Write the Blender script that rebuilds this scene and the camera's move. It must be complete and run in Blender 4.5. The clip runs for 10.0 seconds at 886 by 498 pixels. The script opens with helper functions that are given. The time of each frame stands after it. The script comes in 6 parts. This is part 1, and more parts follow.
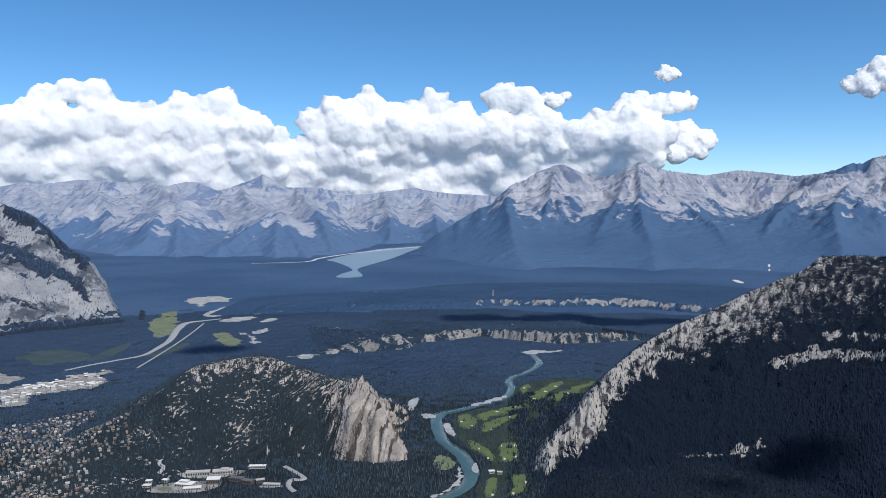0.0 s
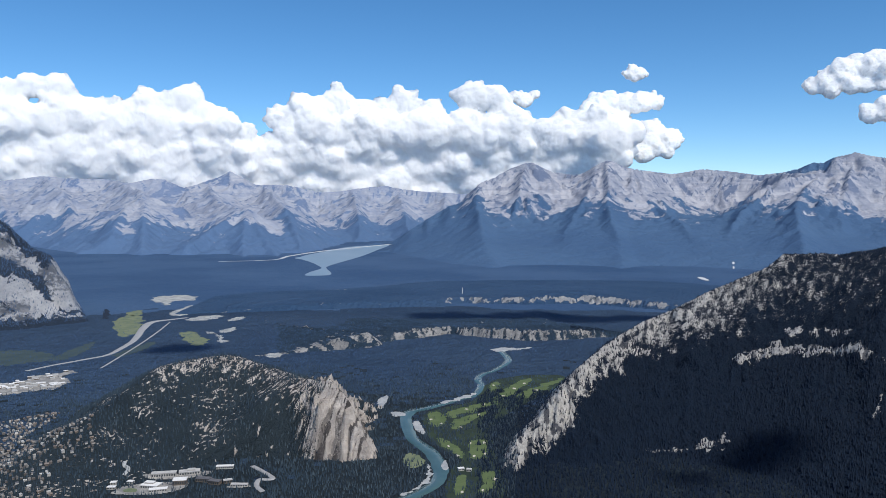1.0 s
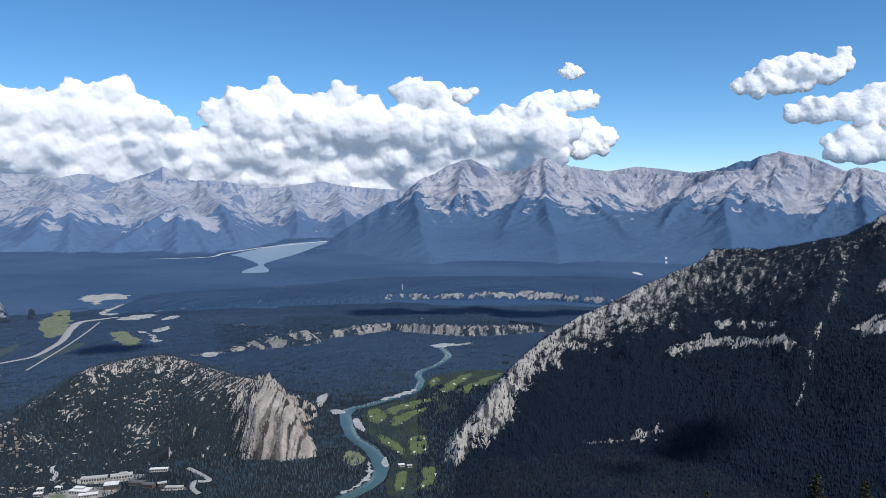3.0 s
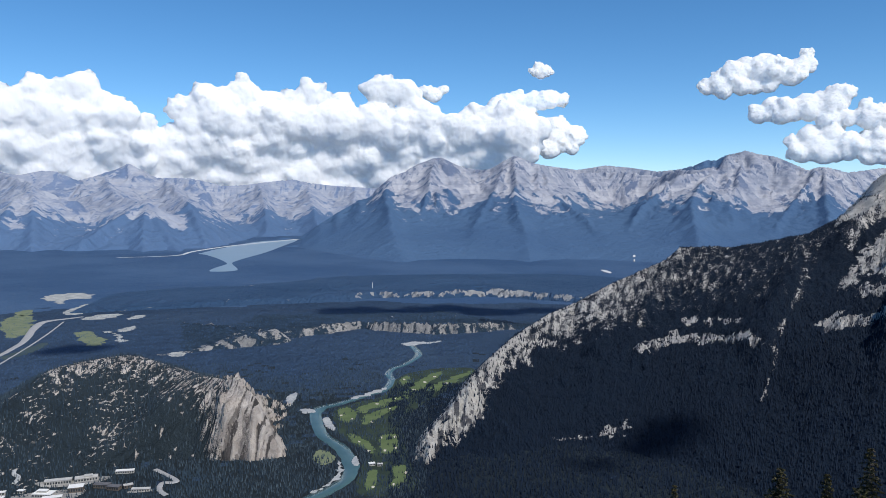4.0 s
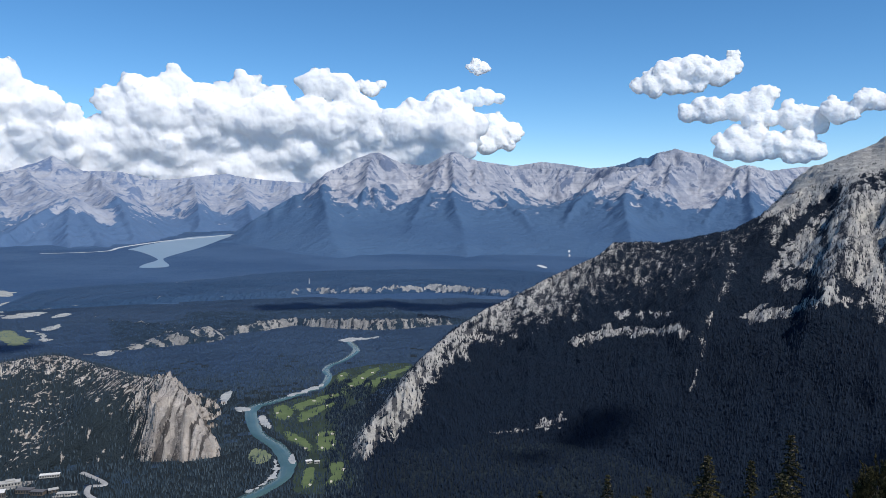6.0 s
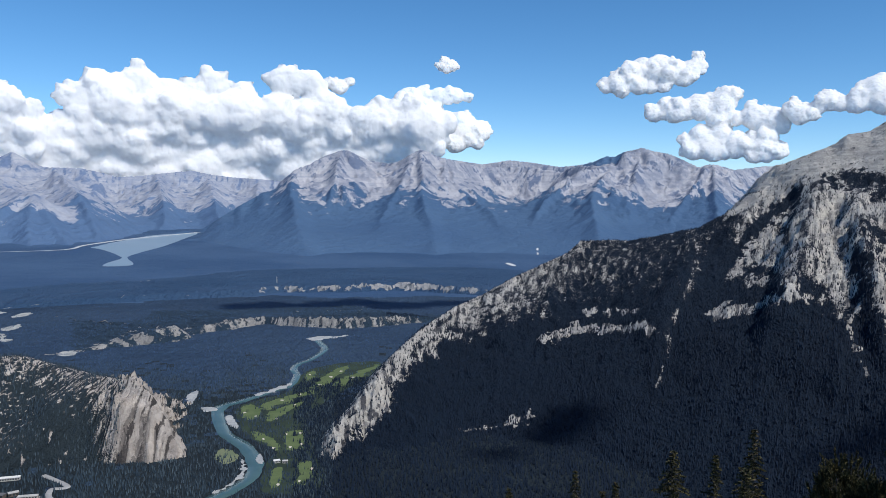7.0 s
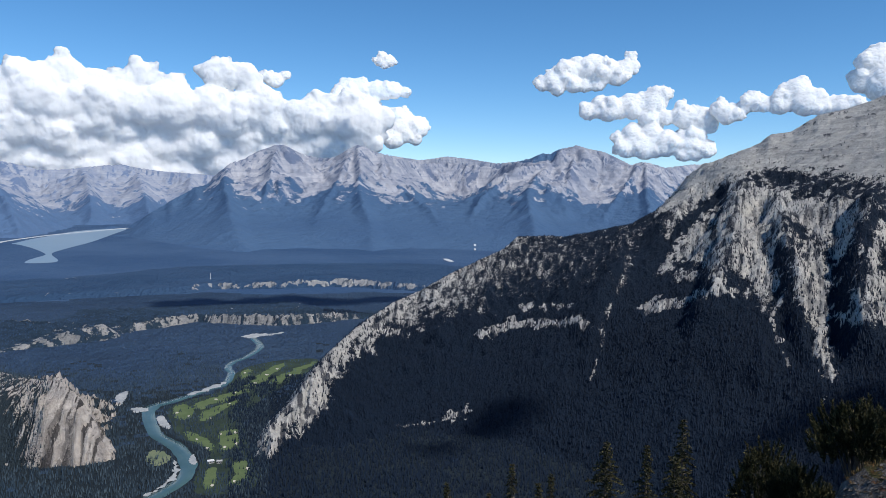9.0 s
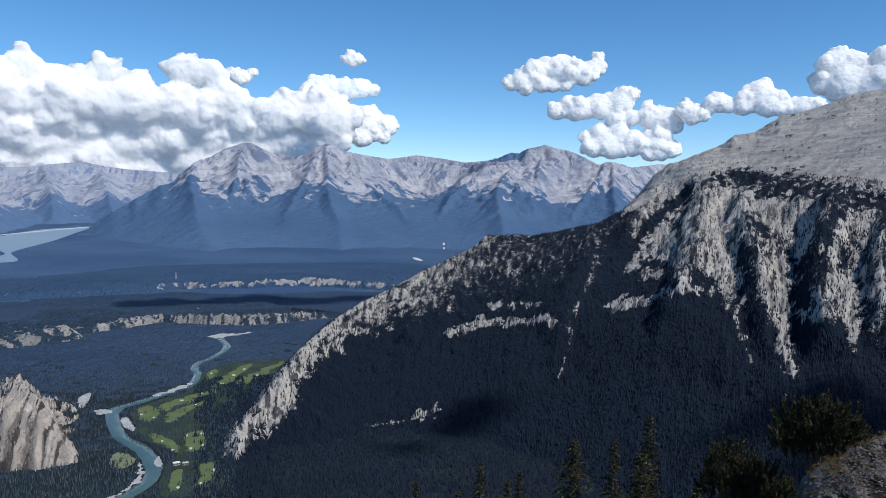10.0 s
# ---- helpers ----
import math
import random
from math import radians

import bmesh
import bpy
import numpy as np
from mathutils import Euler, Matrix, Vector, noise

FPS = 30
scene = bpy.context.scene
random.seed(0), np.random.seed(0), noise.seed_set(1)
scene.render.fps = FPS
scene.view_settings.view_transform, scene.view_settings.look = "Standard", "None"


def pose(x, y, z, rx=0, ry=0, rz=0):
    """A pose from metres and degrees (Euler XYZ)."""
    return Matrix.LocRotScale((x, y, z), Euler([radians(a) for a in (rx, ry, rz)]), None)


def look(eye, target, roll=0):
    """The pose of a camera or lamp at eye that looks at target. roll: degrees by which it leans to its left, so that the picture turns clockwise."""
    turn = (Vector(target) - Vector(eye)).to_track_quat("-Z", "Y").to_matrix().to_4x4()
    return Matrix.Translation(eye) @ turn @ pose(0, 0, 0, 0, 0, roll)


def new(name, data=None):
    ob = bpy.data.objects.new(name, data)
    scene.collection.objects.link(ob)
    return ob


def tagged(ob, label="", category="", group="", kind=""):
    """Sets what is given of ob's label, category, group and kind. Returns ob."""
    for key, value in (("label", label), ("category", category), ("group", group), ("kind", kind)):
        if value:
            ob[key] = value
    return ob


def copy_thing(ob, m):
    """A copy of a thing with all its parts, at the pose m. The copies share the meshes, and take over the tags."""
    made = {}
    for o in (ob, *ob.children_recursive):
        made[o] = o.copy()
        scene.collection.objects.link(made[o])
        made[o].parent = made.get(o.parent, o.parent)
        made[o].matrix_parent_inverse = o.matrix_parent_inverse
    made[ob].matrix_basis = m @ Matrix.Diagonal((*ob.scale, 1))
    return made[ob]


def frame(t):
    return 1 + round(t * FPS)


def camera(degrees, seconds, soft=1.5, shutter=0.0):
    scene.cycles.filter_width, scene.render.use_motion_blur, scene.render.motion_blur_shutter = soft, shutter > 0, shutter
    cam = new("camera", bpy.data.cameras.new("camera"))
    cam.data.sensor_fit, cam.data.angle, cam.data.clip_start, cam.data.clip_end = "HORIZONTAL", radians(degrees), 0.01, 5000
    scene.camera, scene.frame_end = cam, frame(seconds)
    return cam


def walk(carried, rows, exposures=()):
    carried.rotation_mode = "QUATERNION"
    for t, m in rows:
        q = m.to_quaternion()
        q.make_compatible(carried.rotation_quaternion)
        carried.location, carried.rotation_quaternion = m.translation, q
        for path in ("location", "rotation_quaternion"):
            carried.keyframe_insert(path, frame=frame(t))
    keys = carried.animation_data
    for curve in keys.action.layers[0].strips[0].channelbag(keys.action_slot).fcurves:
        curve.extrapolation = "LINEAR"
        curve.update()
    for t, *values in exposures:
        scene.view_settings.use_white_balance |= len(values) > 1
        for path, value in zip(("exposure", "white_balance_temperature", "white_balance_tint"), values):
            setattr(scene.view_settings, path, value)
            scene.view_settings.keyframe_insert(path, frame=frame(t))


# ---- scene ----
# The whole district stands at about one sixth of its size, so that the far ranges lie within the camera's reach; only
# the lookout's own rocks and trees are near full size. Places and heights fit the camera's view. The river is at z = 0,
# the lookout at z = 149.
cam = camera(60.97, 10.0, 0.7)
EYE = 149.0
ROWS = [  # seconds, degrees turned to the right, degrees up, lean
    (0.0, 0.0, -3.0, 0.0), (0.5, 1.17, -3.08, -0.07), (1.0, 2.33, -3.16, -0.1), (1.5, 3.49, -3.22, -0.1),
    (2.0, 4.64, -3.29, -0.13), (2.5, 5.8, -3.37, -0.14), (4.0, 9.19, -3.56, -0.25), (4.5, 10.37, -3.65, -0.31),
    (5.0, 11.56, -3.73, -0.37), (5.5, 12.75, -3.81, -0.44), (7.0, 16.31, -4.0, -0.65), (7.5, 17.49, -4.08, -0.72),
    (8.0, 18.68, -4.15, -0.79), (8.5, 19.87, -4.21, -0.87), (9.0, 21.06, -4.25, -0.94), (9.5, 22.24, -4.28, -1.01),
    (10.0, 23.43, -4.29, -1.08),
]
walk(cam, [(t, pose(0, 0, EYE, 90 + up, 0, -turn) @ pose(0, 0, 0, 0, 0, -lean)) for t, turn, up, lean in ROWS])

# ---- light ----
SUN_AZ, SUN_EL = 148.0, 52.0  # degrees clockwise from straight ahead, degrees above the horizon
world = bpy.data.worlds.new("sky")
scene.world = world
world.use_nodes = True
wn, wl = world.node_tree.nodes, world.node_tree.links
sky = wn.new("ShaderNodeTexSky")
sky.sky_type, sky.sun_disc = "NISHITA", False
sky.sun_elevation, sky.sun_rotation = radians(SUN_EL), radians(SUN_AZ)
sky.altitude, sky.air_density, sky.dust_density, sky.ozone_density = 3200, 1.0, 0.05, 4.0
wn["Background"].inputs["Strength"].default_value = 0.1
deep = wn.new("ShaderNodeHueSaturation")  # the thin, dry air of a high summer noon
deep.inputs["Hue"].default_value, deep.inputs["Saturation"].default_value, deep.inputs["Value"].default_value = 0.496, 1.2, 1.43
wl.new(sky.outputs["Color"], deep.inputs["Color"])
wl.new(deep.outputs["Color"], wn["Background"].inputs["Color"])
sun_data = bpy.data.lights.new("sun", "SUN")
sun_data.energy, sun_data.angle, sun_data.color = 4.1, radians(0.53), (1.0, 0.95, 0.87)
sun = new("sun", sun_data)
toward = Vector((math.sin(radians(SUN_AZ)) * math.cos(radians(SUN_EL)), math.cos(radians(SUN_AZ)) * math.cos(radians(SUN_EL)), math.sin(radians(SUN_EL))))
sun.matrix_world = look(toward * 400 + Vector((0, 0, 400)), (0, 0, 400))

# ---- materials ----
def material(name, rough=0.9):
    m = bpy.data.materials.new(name)
    m.use_nodes = True
    b = m.node_tree.nodes["Principled BSDF"]
    b.inputs["Roughness"].default_value = rough
    b.inputs["Specular IOR Level"].default_value = 0.2
    return m, m.node_tree.nodes, m.node_tree.links, b


def noise_node(n, l, scale, detail=6, rough=0.6, vector=None):
    k = n.new("ShaderNodeTexNoise")
    k.inputs["Scale"].default_value, k.inputs["Detail"].default_value, k.inputs["Roughness"].default_value = scale, detail, rough
    if vector is None:
        vector = n.new("ShaderNodeNewGeometry").outputs["Position"]
    l.new(vector, k.inputs["Vector"])
    return k.outputs["Fac"]


def mix(n, l, fac, a, b):
    k = n.new("ShaderNodeMix")
    k.data_type = "RGBA"
    for value, socket in ((fac, k.inputs[0]), (a, k.inputs[6]), (b, k.inputs[7])):
        if isinstance(value, tuple):
            socket.default_value = (*value, 1)
        elif isinstance(value, float):
            socket.default_value = value
        else:
            l.new(value, socket)
    return k.outputs[2]


def ramp(n, l, fac, low, high):
    k = n.new("ShaderNodeMapRange")
    k.interpolation_type = "SMOOTHSTEP"
    k.inputs[1].default_value, k.inputs[2].default_value = low, high
    l.new(fac, k.inputs[0])
    return k.outputs[0]


def calc(n, l, op, a, b):
    k = n.new("ShaderNodeMath")
    k.operation = op
    for value, socket in ((a, k.inputs[0]), (b, k.inputs[1])):
        if isinstance(value, (int, float)):
            socket.default_value = value
        else:
            l.new(value, socket)
    return k.outputs[0]


def bump(n, l, b, height, distance, strength=1.0):
    k = n.new("ShaderNodeBump")
    k.inputs["Strength"].default_value, k.inputs["Distance"].default_value = strength, distance
    l.new(height, k.inputs["Height"])
    l.new(k.outputs[0], b.inputs["Normal"])


def cover_material(name, rock, wood, grain, strata=0.0, cracks=0.0, speck=0.5):
    """Bare rock where the mesh's cover is 1, woods where it is 0; grain: metres of the finest texture."""
    m, n, l, b = material(name)
    att = n.new("ShaderNodeAttribute")
    att.attribute_name = "cover"
    fine = noise_node(n, l, 1 / grain, 3, 0.7)
    mid = noise_node(n, l, 0.12 / grain, 5, 0.65)
    wide = noise_node(n, l, 0.02 / grain, 3, 0.5)
    stone = mix(n, l, ramp(n, l, mid, 0.3, 0.7), rock[0], rock[1])
    stone = mix(n, l, calc(n, l, "MULTIPLY", ramp(n, l, fine, 0.45, 0.8), speck), stone, rock[2])
    if cracks:
        run = n.new("ShaderNodeAttribute")
        run.attribute_name = "flow"
        part_of = n.new("ShaderNodeSeparateXYZ")
        l.new(run.outputs["Vector"], part_of.inputs[0])
        vein = calc(n, l, "ADD", part_of.outputs[0], calc(n, l, "MULTIPLY", calc(n, l, "SUBTRACT", noise_node(n, l, 3.0 / cracks, 5, 0.7), 0.5), 0.5))
        stone = mix(n, l, ramp(n, l, vein, 0.33, 0.47), rock[3], stone)
        stone = mix(n, l, ramp(n, l, vein, 0.56, 0.8), stone, rock[1])
        joint = calc(n, l, "ADD", part_of.outputs[1], calc(n, l, "MULTIPLY", calc(n, l, "SUBTRACT", fine, 0.5), 0.4))
        stone = mix(n, l, calc(n, l, "MULTIPLY", ramp(n, l, joint, 0.6, 0.8), 0.4), stone, rock[2])
        scree = calc(n, l, "ADD", part_of.outputs[2], calc(n, l, "MULTIPLY", calc(n, l, "SUBTRACT", mid, 0.5), 1.2))
        stone = mix(n, l, calc(n, l, "MULTIPLY", ramp(n, l, scree, 0.45, 1.0), 0.8 if grain > 5 else 0.3), stone, rock[1])
        mid = calc(n, l, "ADD", calc(n, l, "MULTIPLY", mid, 0.55), calc(n, l, "MULTIPLY", vein, 0.45))
    if strata:
        pos = n.new("ShaderNodeNewGeometry").outputs["Position"]
        sep = n.new("ShaderNodeSeparateXYZ")
        l.new(pos, sep.inputs[0])
        level = calc(n, l, "ADD", calc(n, l, "MULTIPLY", sep.outputs[2], 1 / strata), calc(n, l, "ADD", calc(n, l, "MULTIPLY", wide, 3.0), calc(n, l, "MULTIPLY", mid, 1.6)))
        comb = n.new("ShaderNodeCombineXYZ")
        l.new(level, comb.inputs[2])
        bands = noise_node(n, l, 1.0, 3, 0.6, comb.outputs[0])
        stone = mix(n, l, calc(n, l, "MULTIPLY", ramp(n, l, bands, 0.45, 0.75), 0.5), stone, rock[2])
    stone = mix(n, l, calc(n, l, "MULTIPLY", ramp(n, l, noise_node(n, l, 0.05 / grain, 5, 0.65), 0.42, 0.66), 0.45), stone, rock[2])  # wide stains
    trees = mix(n, l, ramp(n, l, wide, 0.35, 0.65), wood[0], wood[1])
    trees = mix(n, l, ramp(n, l, fine, 0.5, 0.8), trees, wood[2])
    edge = calc(n, l, "ADD", att.outputs["Fac"], calc(n, l, "MULTIPLY", calc(n, l, "SUBTRACT", calc(n, l, "ADD", calc(n, l, "MULTIPLY", mid, 0.5), calc(n, l, "MULTIPLY", fine, 0.5)), 0.5), 1.5))
    l.new(mix(n, l, ramp(n, l, edge, 0.42, 0.58), trees, stone), b.inputs["Base Color"])
    bump(n, l, b, calc(n, l, "ADD", fine, calc(n, l, "MULTIPLY", mid, 3.0)), grain * (0.45 if grain > 5 else 1.5), 1.0)
    return m


def mottled(name, a, b2, c, scale, rough=0.9, relief=0.0):
    m, n, l, b = material(name, rough)
    col = mix(n, l, ramp(n, l, noise_node(n, l, scale, 5), 0.35, 0.65), a, b2)
    fine = noise_node(n, l, scale * 9, 4, 0.7)
    l.new(mix(n, l, ramp(n, l, fine, 0.5, 0.8), col, c), b.inputs["Base Color"])
    if relief:
        bump(n, l, b, fine, relief)
    return m


# distance haze is put into these colours: blue in rock and woods alike
MAT_FAR = cover_material("hazed_far_limestone", ((0.25, 0.28, 0.355), (0.37, 0.39, 0.445), (0.19, 0.235, 0.335), (0.13, 0.185, 0.3)), ((0.078, 0.142, 0.258), (0.088, 0.153, 0.27), (0.105, 0.17, 0.285)), 8.0, 9.0, 60.0)
MAT_MAIN = cover_material("hazed_range_limestone", ((0.235, 0.255, 0.315), (0.43, 0.435, 0.475), (0.17, 0.2, 0.27), (0.115, 0.15, 0.235)), ((0.052, 0.105, 0.2), (0.062, 0.12, 0.217), (0.08, 0.14, 0.235)), 7.0, 9.0, 55.0)
# its wood tones are near-black navy: the slope's blue shade put into the colour
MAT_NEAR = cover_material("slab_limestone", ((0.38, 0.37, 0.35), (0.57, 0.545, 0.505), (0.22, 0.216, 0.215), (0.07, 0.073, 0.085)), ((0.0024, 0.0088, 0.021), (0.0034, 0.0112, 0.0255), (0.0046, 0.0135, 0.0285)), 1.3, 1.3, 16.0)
MAT_CASCADE = cover_material("bare_flank", ((0.36, 0.37, 0.39), (0.5, 0.5, 0.51), (0.2, 0.215, 0.25), (0.09, 0.1, 0.12)), ((0.022, 0.035, 0.058), (0.027, 0.04, 0.065), (0.037, 0.052, 0.072)), 2.5, 0.0, 16.0)
MAT_CLIFF = cover_material("warm_limestone_cliff", ((0.4, 0.355, 0.32), (0.6, 0.545, 0.495), (0.23, 0.205, 0.19), (0.06, 0.055, 0.055)), ((0.018, 0.029, 0.038), (0.024, 0.036, 0.045), (0.03, 0.042, 0.048)), 0.9, 0.0, 5.0, 0.4)
# the terrace woods carry the plain's haze blue in their colour
MAT_BENCH = cover_material("hazed_far_bluff", ((0.32, 0.33, 0.34), (0.48, 0.47, 0.46), (0.18, 0.2, 0.23), (0.1, 0.12, 0.15)), ((0.034, 0.078, 0.155), (0.043, 0.09, 0.172), (0.054, 0.102, 0.18)), 3.0, 0.0, 14.0)
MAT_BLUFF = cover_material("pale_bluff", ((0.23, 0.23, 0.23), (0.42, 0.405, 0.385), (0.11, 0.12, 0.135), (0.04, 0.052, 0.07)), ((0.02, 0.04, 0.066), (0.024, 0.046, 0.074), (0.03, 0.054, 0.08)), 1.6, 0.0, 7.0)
# floor colours that hold the haze: dark near by, bluer and paler far off
MAT_GROUND = cover_material("hazed_valley_floor", ((0.12, 0.14, 0.15), (0.15, 0.17, 0.18), (0.08, 0.1, 0.11)), ((0.026, 0.052, 0.098), (0.036, 0.066, 0.115), (0.044, 0.076, 0.12)), 5.0)
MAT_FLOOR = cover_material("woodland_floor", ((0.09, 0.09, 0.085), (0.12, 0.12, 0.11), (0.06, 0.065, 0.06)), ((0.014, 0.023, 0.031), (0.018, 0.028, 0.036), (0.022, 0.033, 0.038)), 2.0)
MAT_PLAIN = cover_material("hazed_far_valley_floor", ((0.14, 0.18, 0.22), (0.18, 0.21, 0.24), (0.1, 0.14, 0.19)), ((0.032, 0.073, 0.152), (0.05, 0.098, 0.185), (0.066, 0.117, 0.2)), 6.0)
MAT_WATER = mottled("glacial_river", (0.05, 0.1, 0.108), (0.066, 0.12, 0.126), (0.058, 0.11, 0.116), 0.05, 0.2)
MAT_LAKE = mottled("lake_water", (0.15, 0.24, 0.33), (0.165, 0.255, 0.345), (0.16, 0.25, 0.34), 0.004, 0.4)
MAT_GRASS = mottled("mown_grass", (0.085, 0.12, 0.05), (0.115, 0.15, 0.066), (0.06, 0.09, 0.042), 0.12)
MAT_ROUGH = mottled("rough_grass", (0.022, 0.034, 0.026), (0.036, 0.054, 0.034), (0.016, 0.026, 0.022), 0.06)
MAT_FIELD = mottled("dry_meadow", (0.13, 0.16, 0.095), (0.18, 0.2, 0.12), (0.085, 0.12, 0.085), 0.09)
MAT_PASTURE = mottled("dull_pasture", (0.04, 0.062, 0.068), (0.056, 0.08, 0.078), (0.026, 0.046, 0.062), 0.06)
MAT_GRAVEL = mottled("pale_gravel", (0.3, 0.315, 0.325), (0.42, 0.425, 0.42), (0.13, 0.15, 0.16), 0.12)
MAT_CLEARING = mottled("trodden_clearing", (0.27, 0.28, 0.27), (0.43, 0.43, 0.41), (0.1, 0.12, 0.11), 0.1)
MAT_BEACH = mottled("white_gravel", (0.5, 0.52, 0.54), (0.58, 0.59, 0.6), (0.42, 0.45, 0.48), 0.02)
MAT_ROAD = mottled("worn_asphalt", (0.3, 0.3, 0.305), (0.36, 0.36, 0.36), (0.24, 0.24, 0.245), 0.3)
MAT_YARD = mottled("stained_paving", (0.2, 0.195, 0.19), (0.34, 0.33, 0.31), (0.1, 0.11, 0.11), 0.15)


def cloud_material(name, low, high, reach, clear=0.0):
    """Thick white droplets: light wanders inside, so that the shading is softer than the surface."""
    m, n, l, b = material(name, 1.0)
    b.inputs["Specular IOR Level"].default_value = 0.0
    l.new(mix(n, l, noise_node(n, l, 0.004, 4), low, high), b.inputs["Base Color"])
    b.inputs["Subsurface Weight"].default_value, b.inputs["Subsurface Scale"].default_value = 1.0, reach
    b.inputs["Subsurface Radius"].default_value = (1.0, 1.0, 1.0)
    bump(n, l, b, noise_node(n, l, 0.03, 6, 0.65), 10.0, 0.3)
    if clear:  # lets part of the light through: lifts undersides, weakens cast shade
        veil = n.new("ShaderNodeMixShader")
        veil.inputs[0].default_value = clear
        l.new(b.outputs[0], veil.inputs[1])
        l.new(n.new("ShaderNodeBsdfTransparent").outputs[0], veil.inputs[2])
        l.new(veil.outputs[0], n["Material Output"].inputs["Surface"])
    return m


MAT_CLOUD = cloud_material("cloud", (0.86, 0.85, 0.848), (0.905, 0.89, 0.88), 90.0)
# whiter, part-clear copy that brightens the small clouds' unlit undersides
MAT_PUFF = cloud_material("bright_cloud", (0.96, 0.95, 0.935), (0.985, 0.975, 0.965), 60.0, 0.2)
# for the unseen shade clouds; its clearness sets how dark their shade is
MAT_SHADE_CLOUD = cloud_material("shade_cloud", (0.8, 0.8, 0.81), (0.87, 0.865, 0.86), 30.0, 0.42)
MAT_SAND = mottled("bunker_sand", (0.5, 0.46, 0.38), (0.58, 0.53, 0.45), (0.4, 0.37, 0.3), 0.4)
MAT_PLASTER = mottled("house_wall", (0.36, 0.35, 0.33), (0.46, 0.44, 0.41), (0.28, 0.27, 0.25), 0.3)
MAT_TIMBER = mottled("timber_wall", (0.12, 0.1, 0.085), (0.15, 0.125, 0.105), (0.09, 0.075, 0.065), 0.4)
MAT_SLATE = mottled("dark_shingles", (0.1, 0.1, 0.11), (0.14, 0.14, 0.15), (0.08, 0.08, 0.09), 0.5)
MAT_BROWN = mottled("brown_shingles", (0.17, 0.14, 0.125), (0.22, 0.185, 0.165), (0.13, 0.11, 0.1), 0.5)
MAT_PALE_ROOF = mottled("weathered_roof", (0.4, 0.39, 0.38), (0.5, 0.49, 0.47), (0.32, 0.31, 0.3), 0.4)
MAT_WHITE_ROOF = mottled("white_roof", (0.68, 0.67, 0.65), (0.75, 0.74, 0.72), (0.58, 0.57, 0.55), 0.4)
MAT_GLASS = mottled("dark_glass", (0.03, 0.04, 0.05), (0.04, 0.05, 0.06), (0.03, 0.035, 0.045), 0.5, 0.15)
MAT_BARK = mottled("grey_bark", (0.12, 0.1, 0.085), (0.17, 0.145, 0.12), (0.08, 0.065, 0.055), 9.0, 0.95, 0.004)
MAT_STONE = mottled("lichened_stone", (0.07, 0.065, 0.062), (0.12, 0.112, 0.108), (0.04, 0.037, 0.036), 5.0, 0.95, 0.01)
MAT_SCREE = cover_material("stony_turf", ((0.1, 0.088, 0.08), (0.23, 0.208, 0.19), (0.034, 0.03, 0.028), (0.014, 0.013, 0.012)), ((0.06, 0.058, 0.022), (0.12, 0.085, 0.038), (0.13, 0.045, 0.02)), 0.03, 0.0, 0.12)


def leafy(name, a, b2, c, scale, pull=None):
    """Needles that differ from tree to tree and from clump to clump."""
    m, n, l, b = material(name, 0.75)
    k = n.new("ShaderNodeNewGeometry")
    place = k.outputs["Position"]
    if pull:  # stands drawn out to one side
        drawn = n.new("ShaderNodeVectorMath")
        drawn.operation, drawn.inputs[1].default_value = "MULTIPLY", pull
        l.new(place, drawn.inputs[0])
        place = drawn.outputs[0]
    col = mix(n, l, calc(n, l, "POWER", k.outputs["Random Per Island"], 1.7), a, b2)
    col = mix(n, l, ramp(n, l, noise_node(n, l, scale, 4, 0.6, place), 0.4, 0.7), col, c)
    stand_of = ramp(n, l, noise_node(n, l, scale * 0.35, 5, 0.6, place), 0.47, 0.66)  # darker and lighter stands
    col = mix(n, l, calc(n, l, "MULTIPLY", stand_of, 0.6), col, tuple((p + q) / 2 for p, q in zip(a, c)))
    l.new(col, b.inputs["Base Color"])
    return m


# ridge conifers, darkened and blued in the colour for the slope's shade
MAT_SHADE_WOOD = leafy("conifers", (0.0012, 0.0066, 0.0185), (0.0044, 0.015, 0.035), (0.0023, 0.0103, 0.0268), 0.02)
# lighter copy of the same conifers, with distance haze in the colour
MAT_HAZED_HILL_WOOD = leafy("hazed_hill_conifers", (0.01, 0.021, 0.035), (0.058, 0.086, 0.11), (0.022, 0.041, 0.063), 0.02)
# valley trees tinted blue in the colour to stand for haze
MAT_HAZED_VALLEY_WOOD = leafy("hazed_valley_conifers", (0.034, 0.07, 0.142), (0.062, 0.112, 0.205), (0.042, 0.086, 0.172), 0.012, (1.0, 2.6, 1.0))
# near-black and pale needles mixed at random; pale ones stand for sunlit tips
MAT_NEEDLE = leafy("needles", (0.004, 0.006, 0.004), (0.17, 0.15, 0.062), (0.024, 0.028, 0.013), 3.0)
MAT_ROOFS = leafy("town_roofs", (0.07, 0.062, 0.058), (0.5, 0.48, 0.455), (0.17, 0.155, 0.145), 0.3)
MAT_PEBBLE = leafy("gravel_chips", (0.022, 0.02, 0.02), (0.2, 0.182, 0.172), (0.07, 0.062, 0.058), 2.0)
MAT_TURF = leafy("dry_turf", (0.09, 0.085, 0.028), (0.2, 0.15, 0.06), (0.16, 0.06, 0.025), 1.5)

# ---- relief ----
RNG = np.random.default_rng(7)
PERM = np.concatenate([RNG.permutation(256)] * 3)
ANG = RNG.random(256) * 2 * np.pi
GX, GY = np.cos(ANG), np.sin(ANG)


